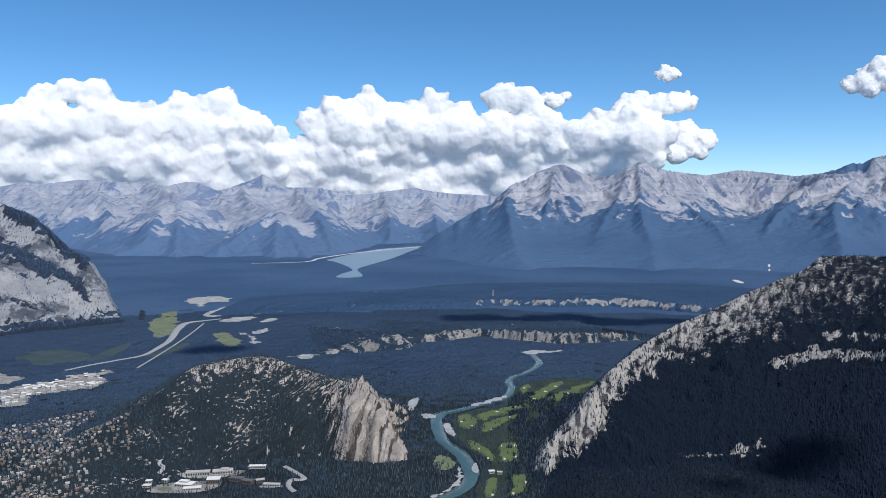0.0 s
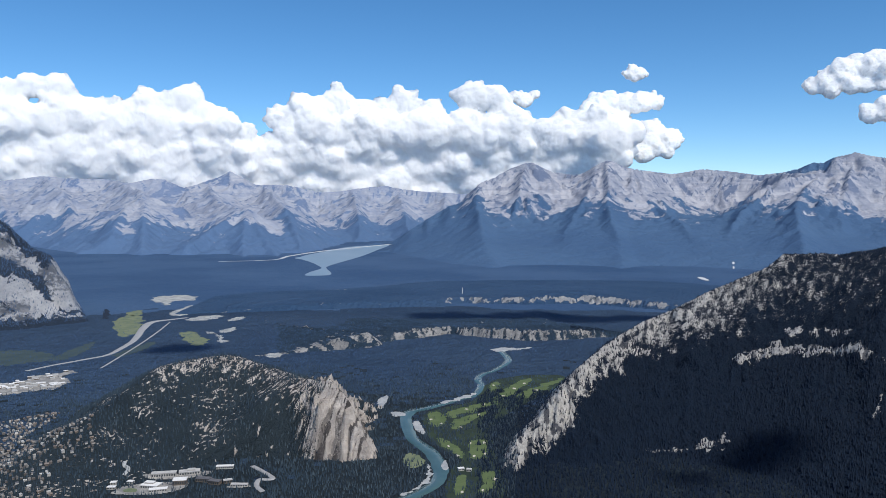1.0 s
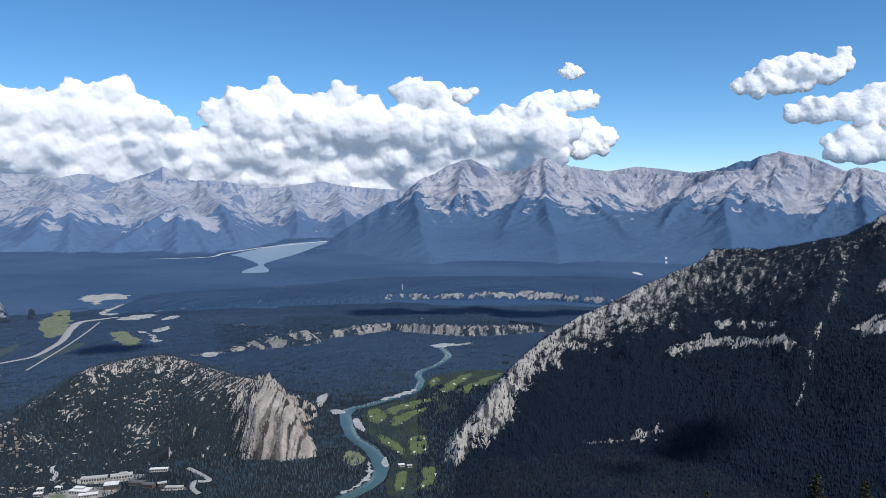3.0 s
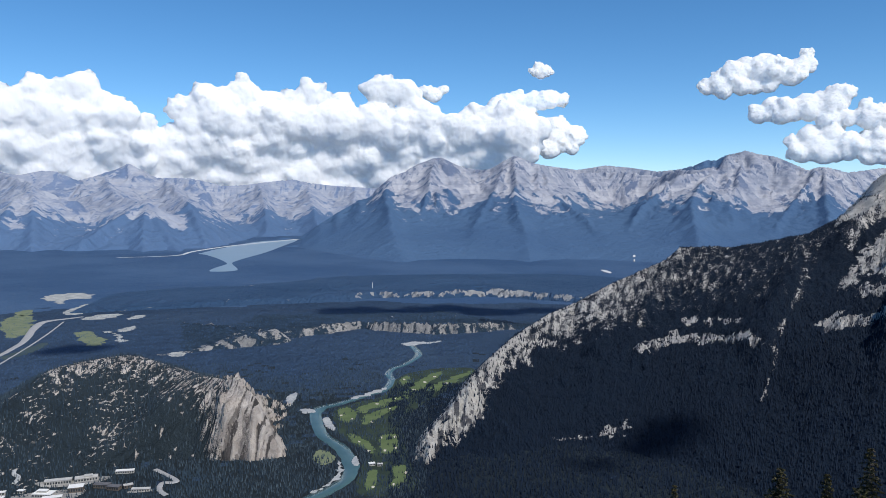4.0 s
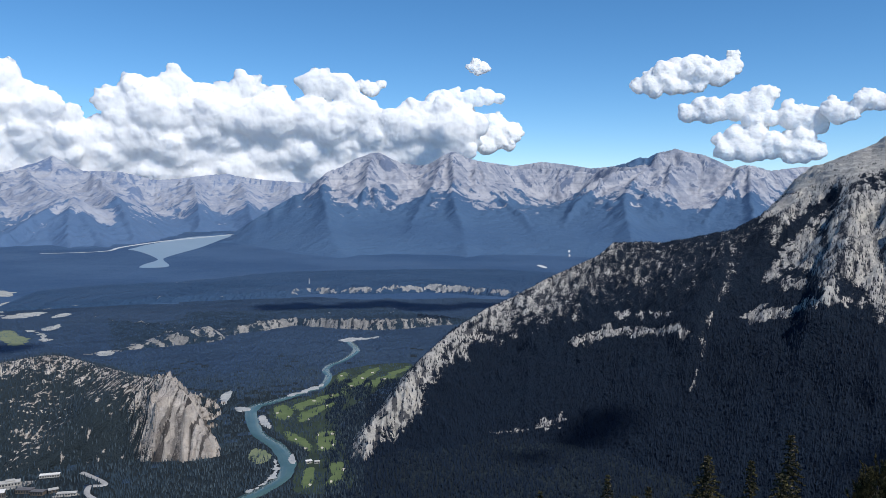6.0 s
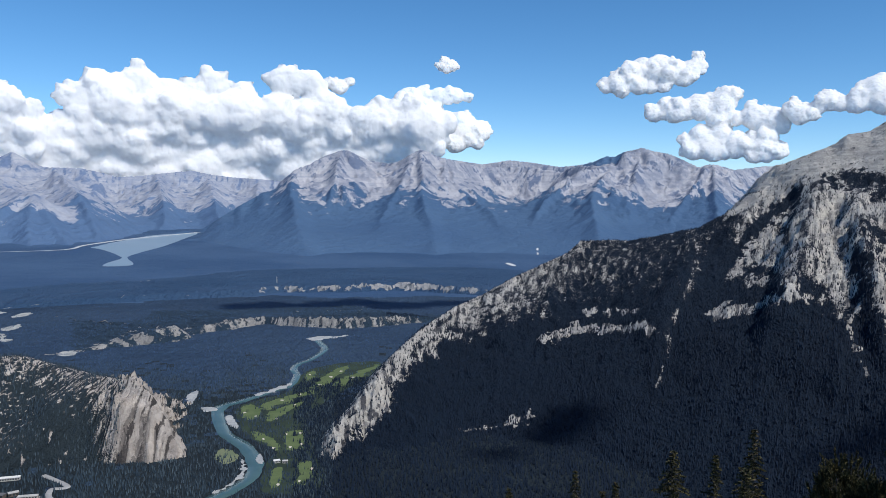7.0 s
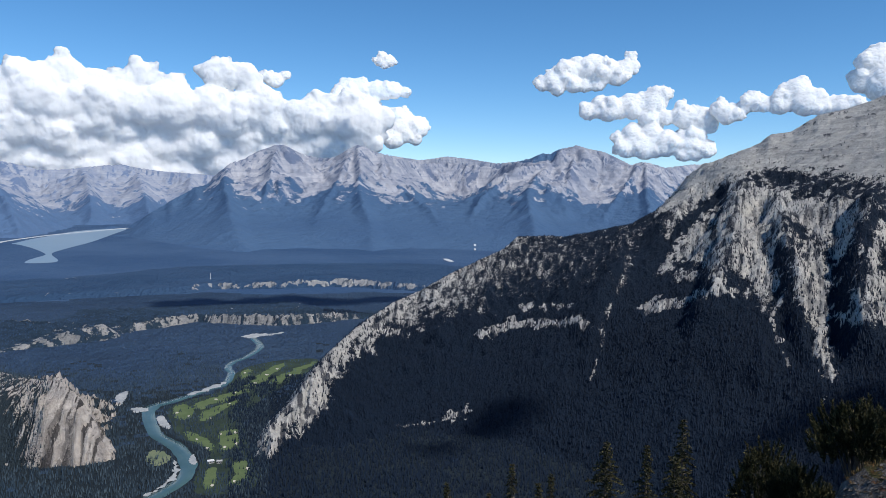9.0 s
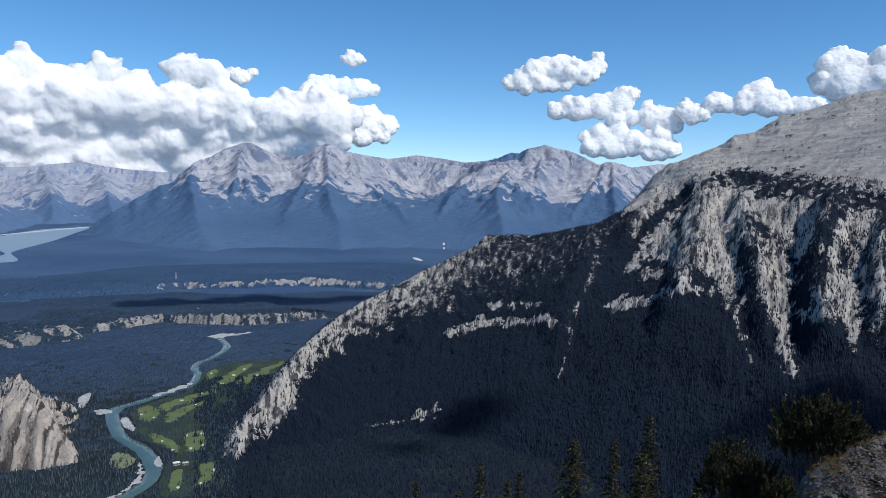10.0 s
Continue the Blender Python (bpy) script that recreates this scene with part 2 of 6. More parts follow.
def perlin(x, y):
    """Gradient noise, about -1 to 1."""
    xi, yi = np.floor(x).astype(int), np.floor(y).astype(int)
    fx, fy = x - xi, y - yi
    xi, yi = xi & 255, yi & 255
    u, v = fx * fx * fx * (fx * (fx * 6 - 15) + 10), fy * fy * fy * (fy * (fy * 6 - 15) + 10)

    def g(i, j):
        h = PERM[PERM[(xi + i) & 255] + ((yi + j) & 255)]
        return GX[h] * (fx - i) + GY[h] * (fy - j)

    return 1.5 * ((g(0, 0) * (1 - u) + g(1, 0) * u) * (1 - v) + (g(0, 1) * (1 - u) + g(1, 1) * u) * v)


def fbm(x, y, octaves=4, gain=0.5):
    a, s = 1.0, 0.0
    for i in range(octaves):
        s = s + a * perlin(x * 2 ** i + 17.3 * i, y * 2 ** i + 9.1 * i)
        a *= gain
    return s


def ridged(x, y, octaves=4, gain=0.5):
    a, s = 1.0, 0.0
    for i in range(octaves):
        s = s + a * (1 - np.abs(perlin(x * 2 ** i + 31.7 * i, y * 2 ** i + 5.3 * i)) * 1.6)
        a *= gain
    return s / (2 - gain)


def step(v, a, b):
    t = np.clip((v - a) / (b - a), 0, 1)
    return t * t * (3 - 2 * t)


def bearing(rows):
    """Crest nodes from (bearing in degrees, height angle in degrees, distance): angles fitted to the camera's view,
    distances chosen.
    """
    return [(r * math.sin(radians(a)), r * math.cos(radians(a)), 149.0 + r * math.tan(radians(e)), *rest) for a, e, r, *rest in rows]


def roof(x, y, crest, front, back, sag=0.0):
    """Height of a ridge that falls off from its crest line, with the distance from the crest and the place along it."""
    best, dist, along = np.full(x.shape, -1e9), np.full(x.shape, 1e9), np.zeros(x.shape)
    by_place = any(len(p) > 3 and p[3] > 1.0 for p in crest)  # a cliff along part of the crest
    run = 0.0
    turn = [math.atan2(p[0], p[1]) for p in crest]
    near = None
    if all(b > a for a, b in zip(turn[:-1], turn[1:])) and len(crest) > 4:  # a crest that crosses the view: its near side lies closer
        near = np.hypot(x, y) < np.interp(np.arctan2(x, y), turn, [math.hypot(p[0], p[1]) for p in crest])
    for p, q in zip(crest[:-1], crest[1:]):
        dx, dy = q[0] - p[0], q[1] - p[1]
        n = math.hypot(dx, dy)
        u = np.clip(((x - p[0]) * dx + (y - p[1]) * dy) / n ** 2, 0, 1)
        d = np.hypot(x - p[0] - u * dx, y - p[1] - u * dy)
        z = p[2] + (q[2] - p[2]) * u
        side = near if near is not None else (x - p[0]) * dy - (y - p[1]) * dx > 0
        f0 = p[3] if len(p) > 3 else front
        f1 = q[3] if len(q) > 3 else front
        b0 = p[4] if len(p) > 4 else back
        b1 = q[4] if len(q) > 4 else back
        m = np.where(side, f0 + (f1 - f0) * u, b0 + (b1 - b0) * u)
        h = z - m * d
        if sag:
            w = np.maximum(z + 20, 1) * sag
            h = z - w * (1 - np.exp(-m * d / w))
        better = d < dist if by_place else h > best
        best, dist, along = np.where(better, h, best), np.where(better, d, dist), np.where(better, run + u * n, along)
        run += n
    return best, dist, along


def blur(z, k):
    """Heights evened out over k cells each way."""
    for axis in (0, 1):
        p = np.concatenate([np.repeat(np.take(z, [0], axis), k + 1, axis), z, np.repeat(np.take(z, [-1], axis), k, axis)], axis).cumsum(axis)
        n = z.shape[axis]
        z = (np.take(p, np.arange(2 * k + 1, 2 * k + 1 + n), axis) - np.take(p, np.arange(n), axis)) / (2 * k + 1)
    return z


FIELDS = []  # the reliefs, to stand things on: x0, y0, step, heights, cover


def relief(x0, x1, y0, y1, s, ridges, gully, rough, wander, seed, sink=0.0):
    """Heights on a grid: the highest of the ridges, cut by gullies that run down from the crests."""
    x, y = np.meshgrid(np.arange(x0, x1, s), np.arange(y0, y1, s))
    wx = x + wander * fbm(x / (wander * 6) + seed, y / (wander * 6), 3)
    wy = y + wander * fbm(x / (wander * 6) + 40 + seed, y / (wander * 6) + 9, 3)
    h, d, a = np.full(x.shape, -1e9), np.zeros(x.shape), np.zeros(x.shape)
    own = np.zeros(x.shape, int)
    for i, (crest, front, back, sag) in enumerate(ridges):
        calm_h, calm_d, _ = roof(x, y, crest, front, back, sag)
        hh, dd, aa = roof(wx, wy, crest, front, back, sag)
        near = step(calm_d, 0, wander * 2.5)
        hh = hh * near + calm_h * (1 - near)
        better = hh > h
        h, d, a, own = np.where(better, hh, h), np.where(better, dd, d), np.where(better, aa + 977.0 * i, a), np.where(better, i, own)
    amp, length = gully
    grow = step(d, 0, length * 1.2)
    cut = ridged(a / length + seed, d / (length * 4), 4, 0.55)
    h = h - amp * grow * (1 - cut) * step(h, -5, amp * 3)
    h = h - amp * 0.3 * grow * (1 - ridged(a / (length * 0.33) + seed + 3, d / (length * 1.6), 3, 0.55)) * step(h, -5, amp * 3)
    ramp_, size = rough
    h = h + ramp_ * (ridged(x / size + seed, y / size, 5, 0.55) - 0.55) * (0.25 + 0.75 * grow) * step(h, -5, ramp_ * 6)
    return dict(x=x, y=y, z=h - sink, d=d, a=a, cut=cut, own=own, crack=length * 0.35, x0=x0, y0=y0, s=s)


def height(px, py):
    """The highest relief, or the valley floor, at these places, with its cover."""
    z, c = np.zeros(px.shape), np.full(px.shape, 0.0)
    for f in FIELDS:
        gx, gy = (px - f["x0"]) / f["s"], (py - f["y0"]) / f["s"]
        ny, nx = f["z"].shape
        ok = (gx >= 0) & (gy >= 0) & (gx < nx - 1.001) & (gy < ny - 1.001)
        ix, iy = np.where(ok, gx, 0).astype(int), np.where(ok, gy, 0).astype(int)
        u, v = np.where(ok, gx - ix, 0), np.where(ok, gy - iy, 0)
        zz = (f["z"][iy, ix] * (1 - u) + f["z"][iy, ix + 1] * u) * (1 - v) + (f["z"][iy + 1, ix] * (1 - u) + f["z"][iy + 1, ix + 1] * u) * v
        up = ok & (zz > z)
        z, c = np.where(up, zz, z), np.where(up, f["cover"][iy, ix], c)
    return z, c


def slope_of(f):
    gy, gx = np.gradient(f["z"], f["s"])
    return np.hypot(gx, gy)


def erode(f, drops, rounds, seed, depth=0.16, low=2.0):
    """Rain: drops run down the slopes, carry rock off and leave it on the flats. Keeps how often each place was passed in f["flow"]."""
    rng = np.random.default_rng(seed)
    z = f["z"] / f["s"]
    ny, nx = z.shape
    passed = np.zeros(z.size)
    for _ in range(rounds):
        gy, gx = np.gradient(blur(z, 1))
        gx, gy, flat = gx.ravel(), gy.ravel(), z.ravel()
        high = np.nonzero(f["z"].ravel() > low)[0]
        at = rng.choice(high, drops)
        x, y = at % nx + rng.random(drops), at // nx + rng.random(drops)
        vx, vy, load, speed, water = np.zeros(drops), np.zeros(drops), np.zeros(drops), np.ones(drops), 1.0
        change = np.zeros(z.size)

        def level(x, y):
            i, j = x.astype(int), y.astype(int)
            u, v, k = x - i, y - j, j * nx + i
            return k, u, v, (flat[k] * (1 - u) + flat[k + 1] * u) * (1 - v) + (flat[k + nx] * (1 - u) + flat[k + nx + 1] * u) * v

        x, y = np.clip(x, 1, nx - 3), np.clip(y, 1, ny - 3)
        k, u, v, h = level(x, y)
        for _ in range(42):
            vx, vy = 0.35 * vx - 0.65 * gx[k], 0.35 * vy - 0.65 * gy[k]
            n = np.hypot(vx, vy) + 1e-6
            vx, vy = vx / n, vy / n
            x, y = np.clip(x + vx, 1, nx - 3), np.clip(y + vy, 1, ny - 3)
            k2, u2, v2, h2 = level(x, y)
            fall = h - h2
            hold = np.maximum(fall, 0.01) * speed * water * 5.0
            give = np.where(fall < 0, np.minimum(-fall, load), np.where(load > hold, (load - hold) * 0.25, -np.minimum((hold - load) * 0.2, np.maximum(fall, 0) * 0.5)))
            load = load - give
            for o, w in ((0, (1 - u) * (1 - v)), (1, u * (1 - v)), (nx, (1 - u) * v), (nx + 1, u * v)):
                change += np.bincount(k + o, w * give, z.size)[:z.size]
            passed += np.bincount(k, minlength=z.size)
            speed = np.sqrt(np.clip(speed * speed * 0.9 + fall, 0.05, 9))
            water *= 0.98
            k, u, v, h = k2, u2, v2, h2
        change = change.reshape(z.shape)
        z = z + np.clip(0.6 * change + 0.4 * blur(change, 1), -depth, depth)
    f["z"] = z * f["s"]
    f["flow"] = np.log1p(blur(passed.reshape(z.shape), 1) / rounds)


def craggy(f, tall, size, seed):
    """Crags and ribs on the high ground, too small for the rain to carve."""
    f["z"] = f["z"] + tall * (0.6 * ridged(f["a"] / size + seed, f["d"] / (size * 2.5), 4, 0.6) + 0.4 * ridged(f["x"] / size, f["y"] / size + seed, 4, 0.6) - 0.55) * step(f["z"], 40, 150)


def along(lines, bear, rise, rough):
    """How strongly these lines (bearing and height angle, half width in degrees, strength) mark each place of a slope."""
    r = np.zeros(bear.shape)
    for line, half, strong in lines:
        away = np.full(bear.shape, 1e9)
        for (ax, ay), (bx, by) in zip(line[:-1], line[1:]):
            u = np.clip(((bear - ax) * (bx - ax) + (rise - ay) * (by - ay)) / ((bx - ax) ** 2 + (by - ay) ** 2), 0, 1)
            away = np.minimum(away, np.hypot(bear - ax - u * (bx - ax), rise - ay - u * (by - ay)))
        r = np.maximum(r, strong * (1 - step(away + (0.1 + half) * rough, half * 0.3, half * 1.4)))
    return r


def skyline(f, rows, reach=1.2):
    """Lift or lower what stands against the sky until the crest, seen from the lookout, has these (bearing, height angle)."""
    r, az = np.hypot(f["x"], f["y"]), np.degrees(np.arctan2(f["x"], f["y"]))
    want_a, want_e = np.array(rows).T
    for _ in range(4):
        el = np.degrees(np.arctan2(f["z"] - 149.0, r))
        bins = np.clip(((az - want_a[0]) / 0.12).astype(int), 0, int((want_a[-1] - want_a[0]) / 0.12))
        top = np.full(bins.max() + 1, -90.0)
        np.maximum.at(top, bins.ravel(), el.ravel())
        mid = want_a[0] + 0.12 * (np.arange(len(top)) + 0.5)
        off = np.interp(mid, want_a, want_e) - top
        off = np.convolve(np.pad(off, 1, "edge"), [0.25, 0.5, 0.25], "valid")
        by = np.interp(az, mid, off) * step(az, want_a[0] - 1, want_a[0]) * (1 - step(az, want_a[-1], want_a[-1] + 1))
        near = np.exp(-np.clip(np.interp(az, mid, top) - el, 0, None) ** 2 / reach ** 2)
        f["z"] = f["z"] + r * np.radians(by) * near


LAKE = [(-336, 2262), (-326, 2369), (-305, 2486), (-233, 2839), (-98, 2981), (-125, 2602), (-160, 2257), (-197, 2027), (-213, 1901), (-208, 1830), (-181, 1671), (-231, 1649), (-236, 1721), (-222, 1831), (-234, 1903), (-268, 2024), (-312, 2149), (-343, 2212)]


def shores(f, poly, fall):
    """Let a relief run out towards the lake."""
    px, py = f["x"].ravel(), f["y"].ravel()
    p = np.array(poly, float)
    d, r = np.full(px.shape, 1e9), np.zeros(px.shape, bool)
    for (ax, ay), (bx, by) in zip(p, np.roll(p, -1, 0)):
        u = np.clip(((px - ax) * (bx - ax) + (py - ay) * (by - ay)) / ((bx - ax) ** 2 + (by - ay) ** 2), 0, 1)
        d = np.minimum(d, np.hypot(px - ax - u * (bx - ax), py - ay - u * (by - ay)))
        r ^= ((ay > py) != (by > py)) & (px < (bx - ax) * (py - ay) / (by - ay + 1e-9) + ax)
    d = np.where(r, -d, d).reshape(f["z"].shape)
    f["z"] = np.minimum(f["z"], np.where(d > 0, d * fall + d * d / 260, d) - 4)


# the valley's west wall: a long ridge of slabs that climbs away to the right
rundle = relief(30, 1010, 120, 960, 1.8, [
    (bearing([(6.2, -19.6, 426, 0.7), (8.3, -16.6, 448, 0.6), (10.6, -13.8, 480, 0.55), (12.4, -12.0, 515, 0.6), (14.7, -10.2, 575, 0.5),
              (17.5, -8.5, 650, 0.38), (19.85, -6.9, 690, 0.34), (22.9, -5.2, 730, 0.32), (26.65, -3.2, 780, 0.32), (31.0, -2.9, 850, 0.32),
              (35.1, -2.25, 900, 0.34), (37.1, -0.94, 900, 0.38), (39.2, 1.58, 900, 0.42), (42.1, 3.2, 900, 0.45), (43.9, 4.4, 900, 0.46),
              (45.4, 4.7, 900, 0.46), (47.15, 5.7, 900, 0.47), (49.6, 6.2, 900, 0.48), (53.4, 7.25, 900, 0.5), (60, 9, 880, 0.52), (78, 9, 900, 0.5)]), 0.45, 0.8, 0.0),
], (7.0, 48.0), (5.0, 34.0), 10.0, 3.1)
SPURS = [  # ribs that stand out of the face: line, half width, metres
    ([(41.2, 2.00), (42.3, 0.60), (41.9, -2.87), (41.2, -6.38), (40.6, -8.67)], 1.29, 20),
    ([(44.5, -0.37), (45.4, -2.34), (46.0, -5.10), (46.8, -8.61)], 0.73, 14),
    ([(50.6, -0.99), (50.2, -3.69), (50.3, -6.38), (50.8, -9.01)], 1.12, 18),
    ([(53.9, -2.37), (53.5, -5.38), (54.0, -8.31)], 0.95, 14),
    ([(34.3, -3.97), (33.6, -6.53), (31.1, -9.17)], 1.03, 7),
    ([(26.7, -3.75), (25.5, -6.78), (22.5, -9.41)], 1.12, 7),
    ([(19.9, -7.74), (20.8, -11.14), (20.0, -14.50)], 1.12, 5),
]
GULLIES = [  # and the gullies between them
    ([(41.6, 0.18), (39.5, -1.51), (37.4, -4.28), (35.3, -7.72)], 1.03, 15),
    ([(43.1, -0.80), (44.1, -4.00), (44.7, -6.78), (46.2, -11.61)], 0.39, 10),
    ([(47.6, -1.08), (48.3, -4.57), (48.0, -8.12), (48.7, -11.54)], 0.60, 15),
    ([(52.0, -1.70), (51.8, -4.74), (52.5, -7.71)], 0.56, 10),
    ([(35.7, -2.87), (35.0, -6.47), (33.3, -10.76), (32.6, -14.13)], 0.65, 8),
    ([(29.7, -4.10), (28.5, -7.56), (26.9, -11.02)], 0.69, 6),
    ([(23.7, -5.53), (23.3, -8.54), (21.7, -11.97)], 0.60, 5),
]
bear, rise = np.degrees(np.arctan2(rundle["x"], rundle["y"])), np.degrees(np.arctan2(rundle["z"] - 149, np.hypot(rundle["x"], rundle["y"])))
rough = 0.25 * fbm(rundle["x"] / 30, rundle["y"] / 30, 4, 0.6)
rundle["z"] = rundle["z"] + blur(0.85 * along(SPURS, bear, rise, rough) - 0.7 * along(GULLIES, bear, rise, rough), 4)
erode(rundle, 26000, 14, 5, 0.22)
calm = step(rundle["z"], 150, 190) * step(np.degrees(np.arctan2(rundle["x"], rundle["y"])), 38, 42)
rundle["z"] = rundle["z"] * (1 - 0.85 * calm) + blur(rundle["z"], 12) * 0.85 * calm  # the smooth top
skyline(rundle, [(6.49, -18.89), (7.71, -16.90), (9.52, -15.12), (10.59, -13.82), (11.59, -12.86), (12.55, -11.94), (14.53, -10.17), (17.07, -8.48), (19.34, -7.44), (21.61, -6.13), (24.13, -4.88), (25.63, -4.20), (26.7, -3.2), (28.4, -3.1), (30.1, -3.15), (32.6, -2.66), (35.1, -2.1), (36.7, -1.1),
                 (37.95, 0.27), (39.0, 1.65), (39.8, 2.3), (41.85, 3.05), (42.45, 3.37), (43.4, 3.7), (44.25, 4.43), (45.6, 4.6), (47.15, 5.63), (48.7, 5.97), (50.0, 6.4), (51.4, 6.95), (53.4, 7.3), (60, 9)])
bear, rise = np.degrees(np.arctan2(rundle["x"], rundle["y"])), np.degrees(np.arctan2(rundle["z"] - 149, np.hypot(rundle["x"], rundle["y"])))
under = np.interp(bear, [6.5, 9.5, 11.6, 14.5, 19.3, 24.1, 26.7, 32.6, 36.7, 39.8, 44.3, 53.4], [-18.9, -15.1, -12.9, -10.2, -7.4, -4.9, -3.2, -2.7, -1.1, 2.3, 4.4, 7.3]) - rise
rundle["a"] = np.radians(bear) * 760
rundle["d"] = np.maximum(0, np.interp(bear, [6.2, 8.3, 10.6, 12.4, 14.7, 17.5, 22.9, 26.65, 31, 35, 53, 78], [426, 448, 480, 515, 575, 650, 730, 780, 850, 900, 900, 900]) - np.hypot(rundle["x"], rundle["y"]))
patchy, speckle = fbm(rundle["x"] / 26, rundle["y"] / 26, 4, 0.6), fbm(rundle["x"] / 7, rundle["y"] / 7, 4, 0.65)
wide = np.interp(bear, [6.5, 9, 11, 13, 16, 20, 24, 28, 33, 37], [4.6, 4.8, 4.4, 3.4, 2.8, 3.2, 5.0, 6.2, 6.0, 4.5])
slabs = np.interp(bear, [6, 12, 14, 20, 26, 34, 37, 38.5], [0.86, 0.84, 0.7, 0.6, 0.45, 0.36, 0.4, 0.3]) * (1 - step(under + 1.1 * patchy + 0.6 * speckle, wide * np.interp(bear, [11, 14], [0.6, 0.3]), wide * np.interp(bear, [11, 14], [1.0, 1.5])))  # clean slabs along the crest; cover thinned at bearings 26-37 stands in for shade
slabs = slabs * (1 - np.interp(bear, [6, 15, 22], [0.5, 0.35, 0.0]) * step(fbm(under / 0.32, bear / 2.2, 4, 0.6), 0.12, 0.45))  # dark cracks along the slabs
beds = fbm(bear / 4.5, (rise - 0.12 * bear) / 0.2, 4, 0.6)  # ledges across the bare top
top = step(rise + 0.3 * patchy + 0.15 * speckle - np.interp(bear, [36, 38, 39.5, 41, 44, 48, 54], [-1.6, -0.9, 0.1, 1.1, 2.0, 1.6, 1.2]), -0.35, 0.35) * step(bear, 35.5, 37) * (1 - 0.5 * step(beds + 0.35 * speckle, 0.12, 0.55))
foot = np.interp(bear, [24, 30, 34, 38, 41, 44, 47, 50, 54], [-8, -7, -6.5, -5.6, -6.4, -6.6, -8.2, -8.8, -9.2])
ribs = 0.62 * step(rise + 0.9 * patchy + 0.4 * speckle - foot, -1.2, 1.2) * step(bear, 35.5, 38.5) + 0.12 * (rundle["flow"] - 0.9) * step(bear, 35.5, 38.5)


rough = 0.85 * speckle + 0.35 * patchy
SCARS = [  # ledges, chutes and bare ribs
    ([(24.2, -10.66), (26.4, -9.80), (28.8, -9.77), (31.1, -9.38), (32.2, -9.68)], 0.39, 0.82),
    ([(27.2, -8.58), (30.7, -8.34)], 0.26, 0.75),
    ([(35.3, -2.75), (34.6, -6.49), (33.3, -9.08), (33.2, -11.18)], 0.39, 0.52),
    ([(33.2, -11.18), (32.5, -13.80)], 0.11, 0.7),
    ([(36.3, -8.30), (37.4, -7.95), (38.4, -7.57)], 0.43, 1),
    ([(39.0, -7.62), (40.1, -6.93), (42.2, -6.73)], 0.39, 0.8),
    ([(43.1, -0.80), (43.5, -2.41), (44.1, -4.00), (44.7, -6.78), (45.3, -9.53), (46.2, -11.61)], 0.17, 1),
    ([(46.4, -4.68), (47.2, -6.61), (47.8, -8.91), (48.7, -11.54)], 0.52, 0.85),
    ([(49.4, -8.07), (51.3, -7.14), (52.6, -6.27), (54.1, -5.52)], 0.47, 0.85),
    ([(49.9, -6.80), (51.8, -5.38), (53.1, -4.65)], 0.34, 0.7),
    ([(21.8, -16.85), (23.1, -16.29)], 0.43, 0.85),
    ([(17.8, -17.66), (21.7, -17.05)], 0.17, 0.6),
    ([(40.0, -2.94), (40.8, -4.14), (41.5, -6.36)], 0.60, 0.8),
    ([(42.2, 0.19), (42.9, -2.83), (43.3, -5.25)], 0.69, 0.75),
]
GROVES = [  # belts of trees under the bare top and down the gullies
    ([(43.9, 1.42), (45.9, 1.17), (48.1, 0.88), (50.9, 0.35), (53.8, -0.60)], 0.86, 0.66),
    ([(41.9, 0.47), (39.7, -1.09), (37.6, -3.85), (35.7, -6.87)], 0.56, 0.8),
    ([(46.1, -1.92), (47.9, -3.42), (48.4, -5.35)], 0.47, 0.55),
    ([(50.9, -0.98), (49.7, -3.72), (49.2, -6.47)], 0.56, 0.55),
    ([(38.5, -4.99), (40.9, -5.45), (42.8, -5.76)], 0.52, 0.6),
    ([(45.4, -3.94), (45.9, -6.70), (46.6, -9.81)], 0.56, 0.75),
    ([(49.8, -4.49), (49.1, -7.24), (49.7, -10.28)], 0.78, 0.75),
    ([(36.8, -3.26), (35.2, -5.62)], 0.86, 0.8),
    ([(40.7, -2.09), (40.4, -3.75)], 0.30, 0.5),
    ([(52.4, -2.44), (51.8, -4.36), (52.9, -6.92)], 0.52, 0.6),
]
rundle["cover"] = step(bear + 0.3 * speckle, 6.0, 6.9) * np.clip(np.maximum(np.maximum(np.maximum(slabs, top), ribs) * (1 - 0.82 * along(GROVES, bear, rise, rough)), 0.85 * along(SCARS, bear, rise, rough)), 0, 1)

# the wooded hill over the town, with its cliff
tunnel = relief(-300, 40, 360, 640, 1.0, [
    (bearing([(-26.5, -15.9, 470, 0.3), (-22, -13.6, 500, 0.4), (-18.4, -11.1, 520, 0.45), (-16.2, -10.85, 525, 0.5), (-13.4, -10.66, 525, 0.5), (-10.3, -11.94, 505, 0.5, 0.5),
              (-8.7, -12.5, 486, 0.5, 0.7), (-7.9, -12.75, 478, 0.8, 1.0), (-7.2, -12.95, 468, 1.5, 1.3), (-6.4, -12.9, 461, 2.3, 1.5), (-5.8, -13.3, 457, 2.4, 1.6), (-5.0, -14.2, 452, 2.5, 2.0), (-3.9, -16.2, 450, 2.3, 2.0), (-2.7, -18.4, 452, 1.5, 1.5)]), 0.5, 0.45, 0.0),
], (3.0, 14.0), (2.2, 22.0), 5.0, 11.4)
even = step(-np.degrees(np.arctan2(tunnel["x"], tunnel["y"])), 8.0, 9.0)
tunnel["z"] = tunnel["z"] * (1 - even) + blur(tunnel["z"], 6) * even
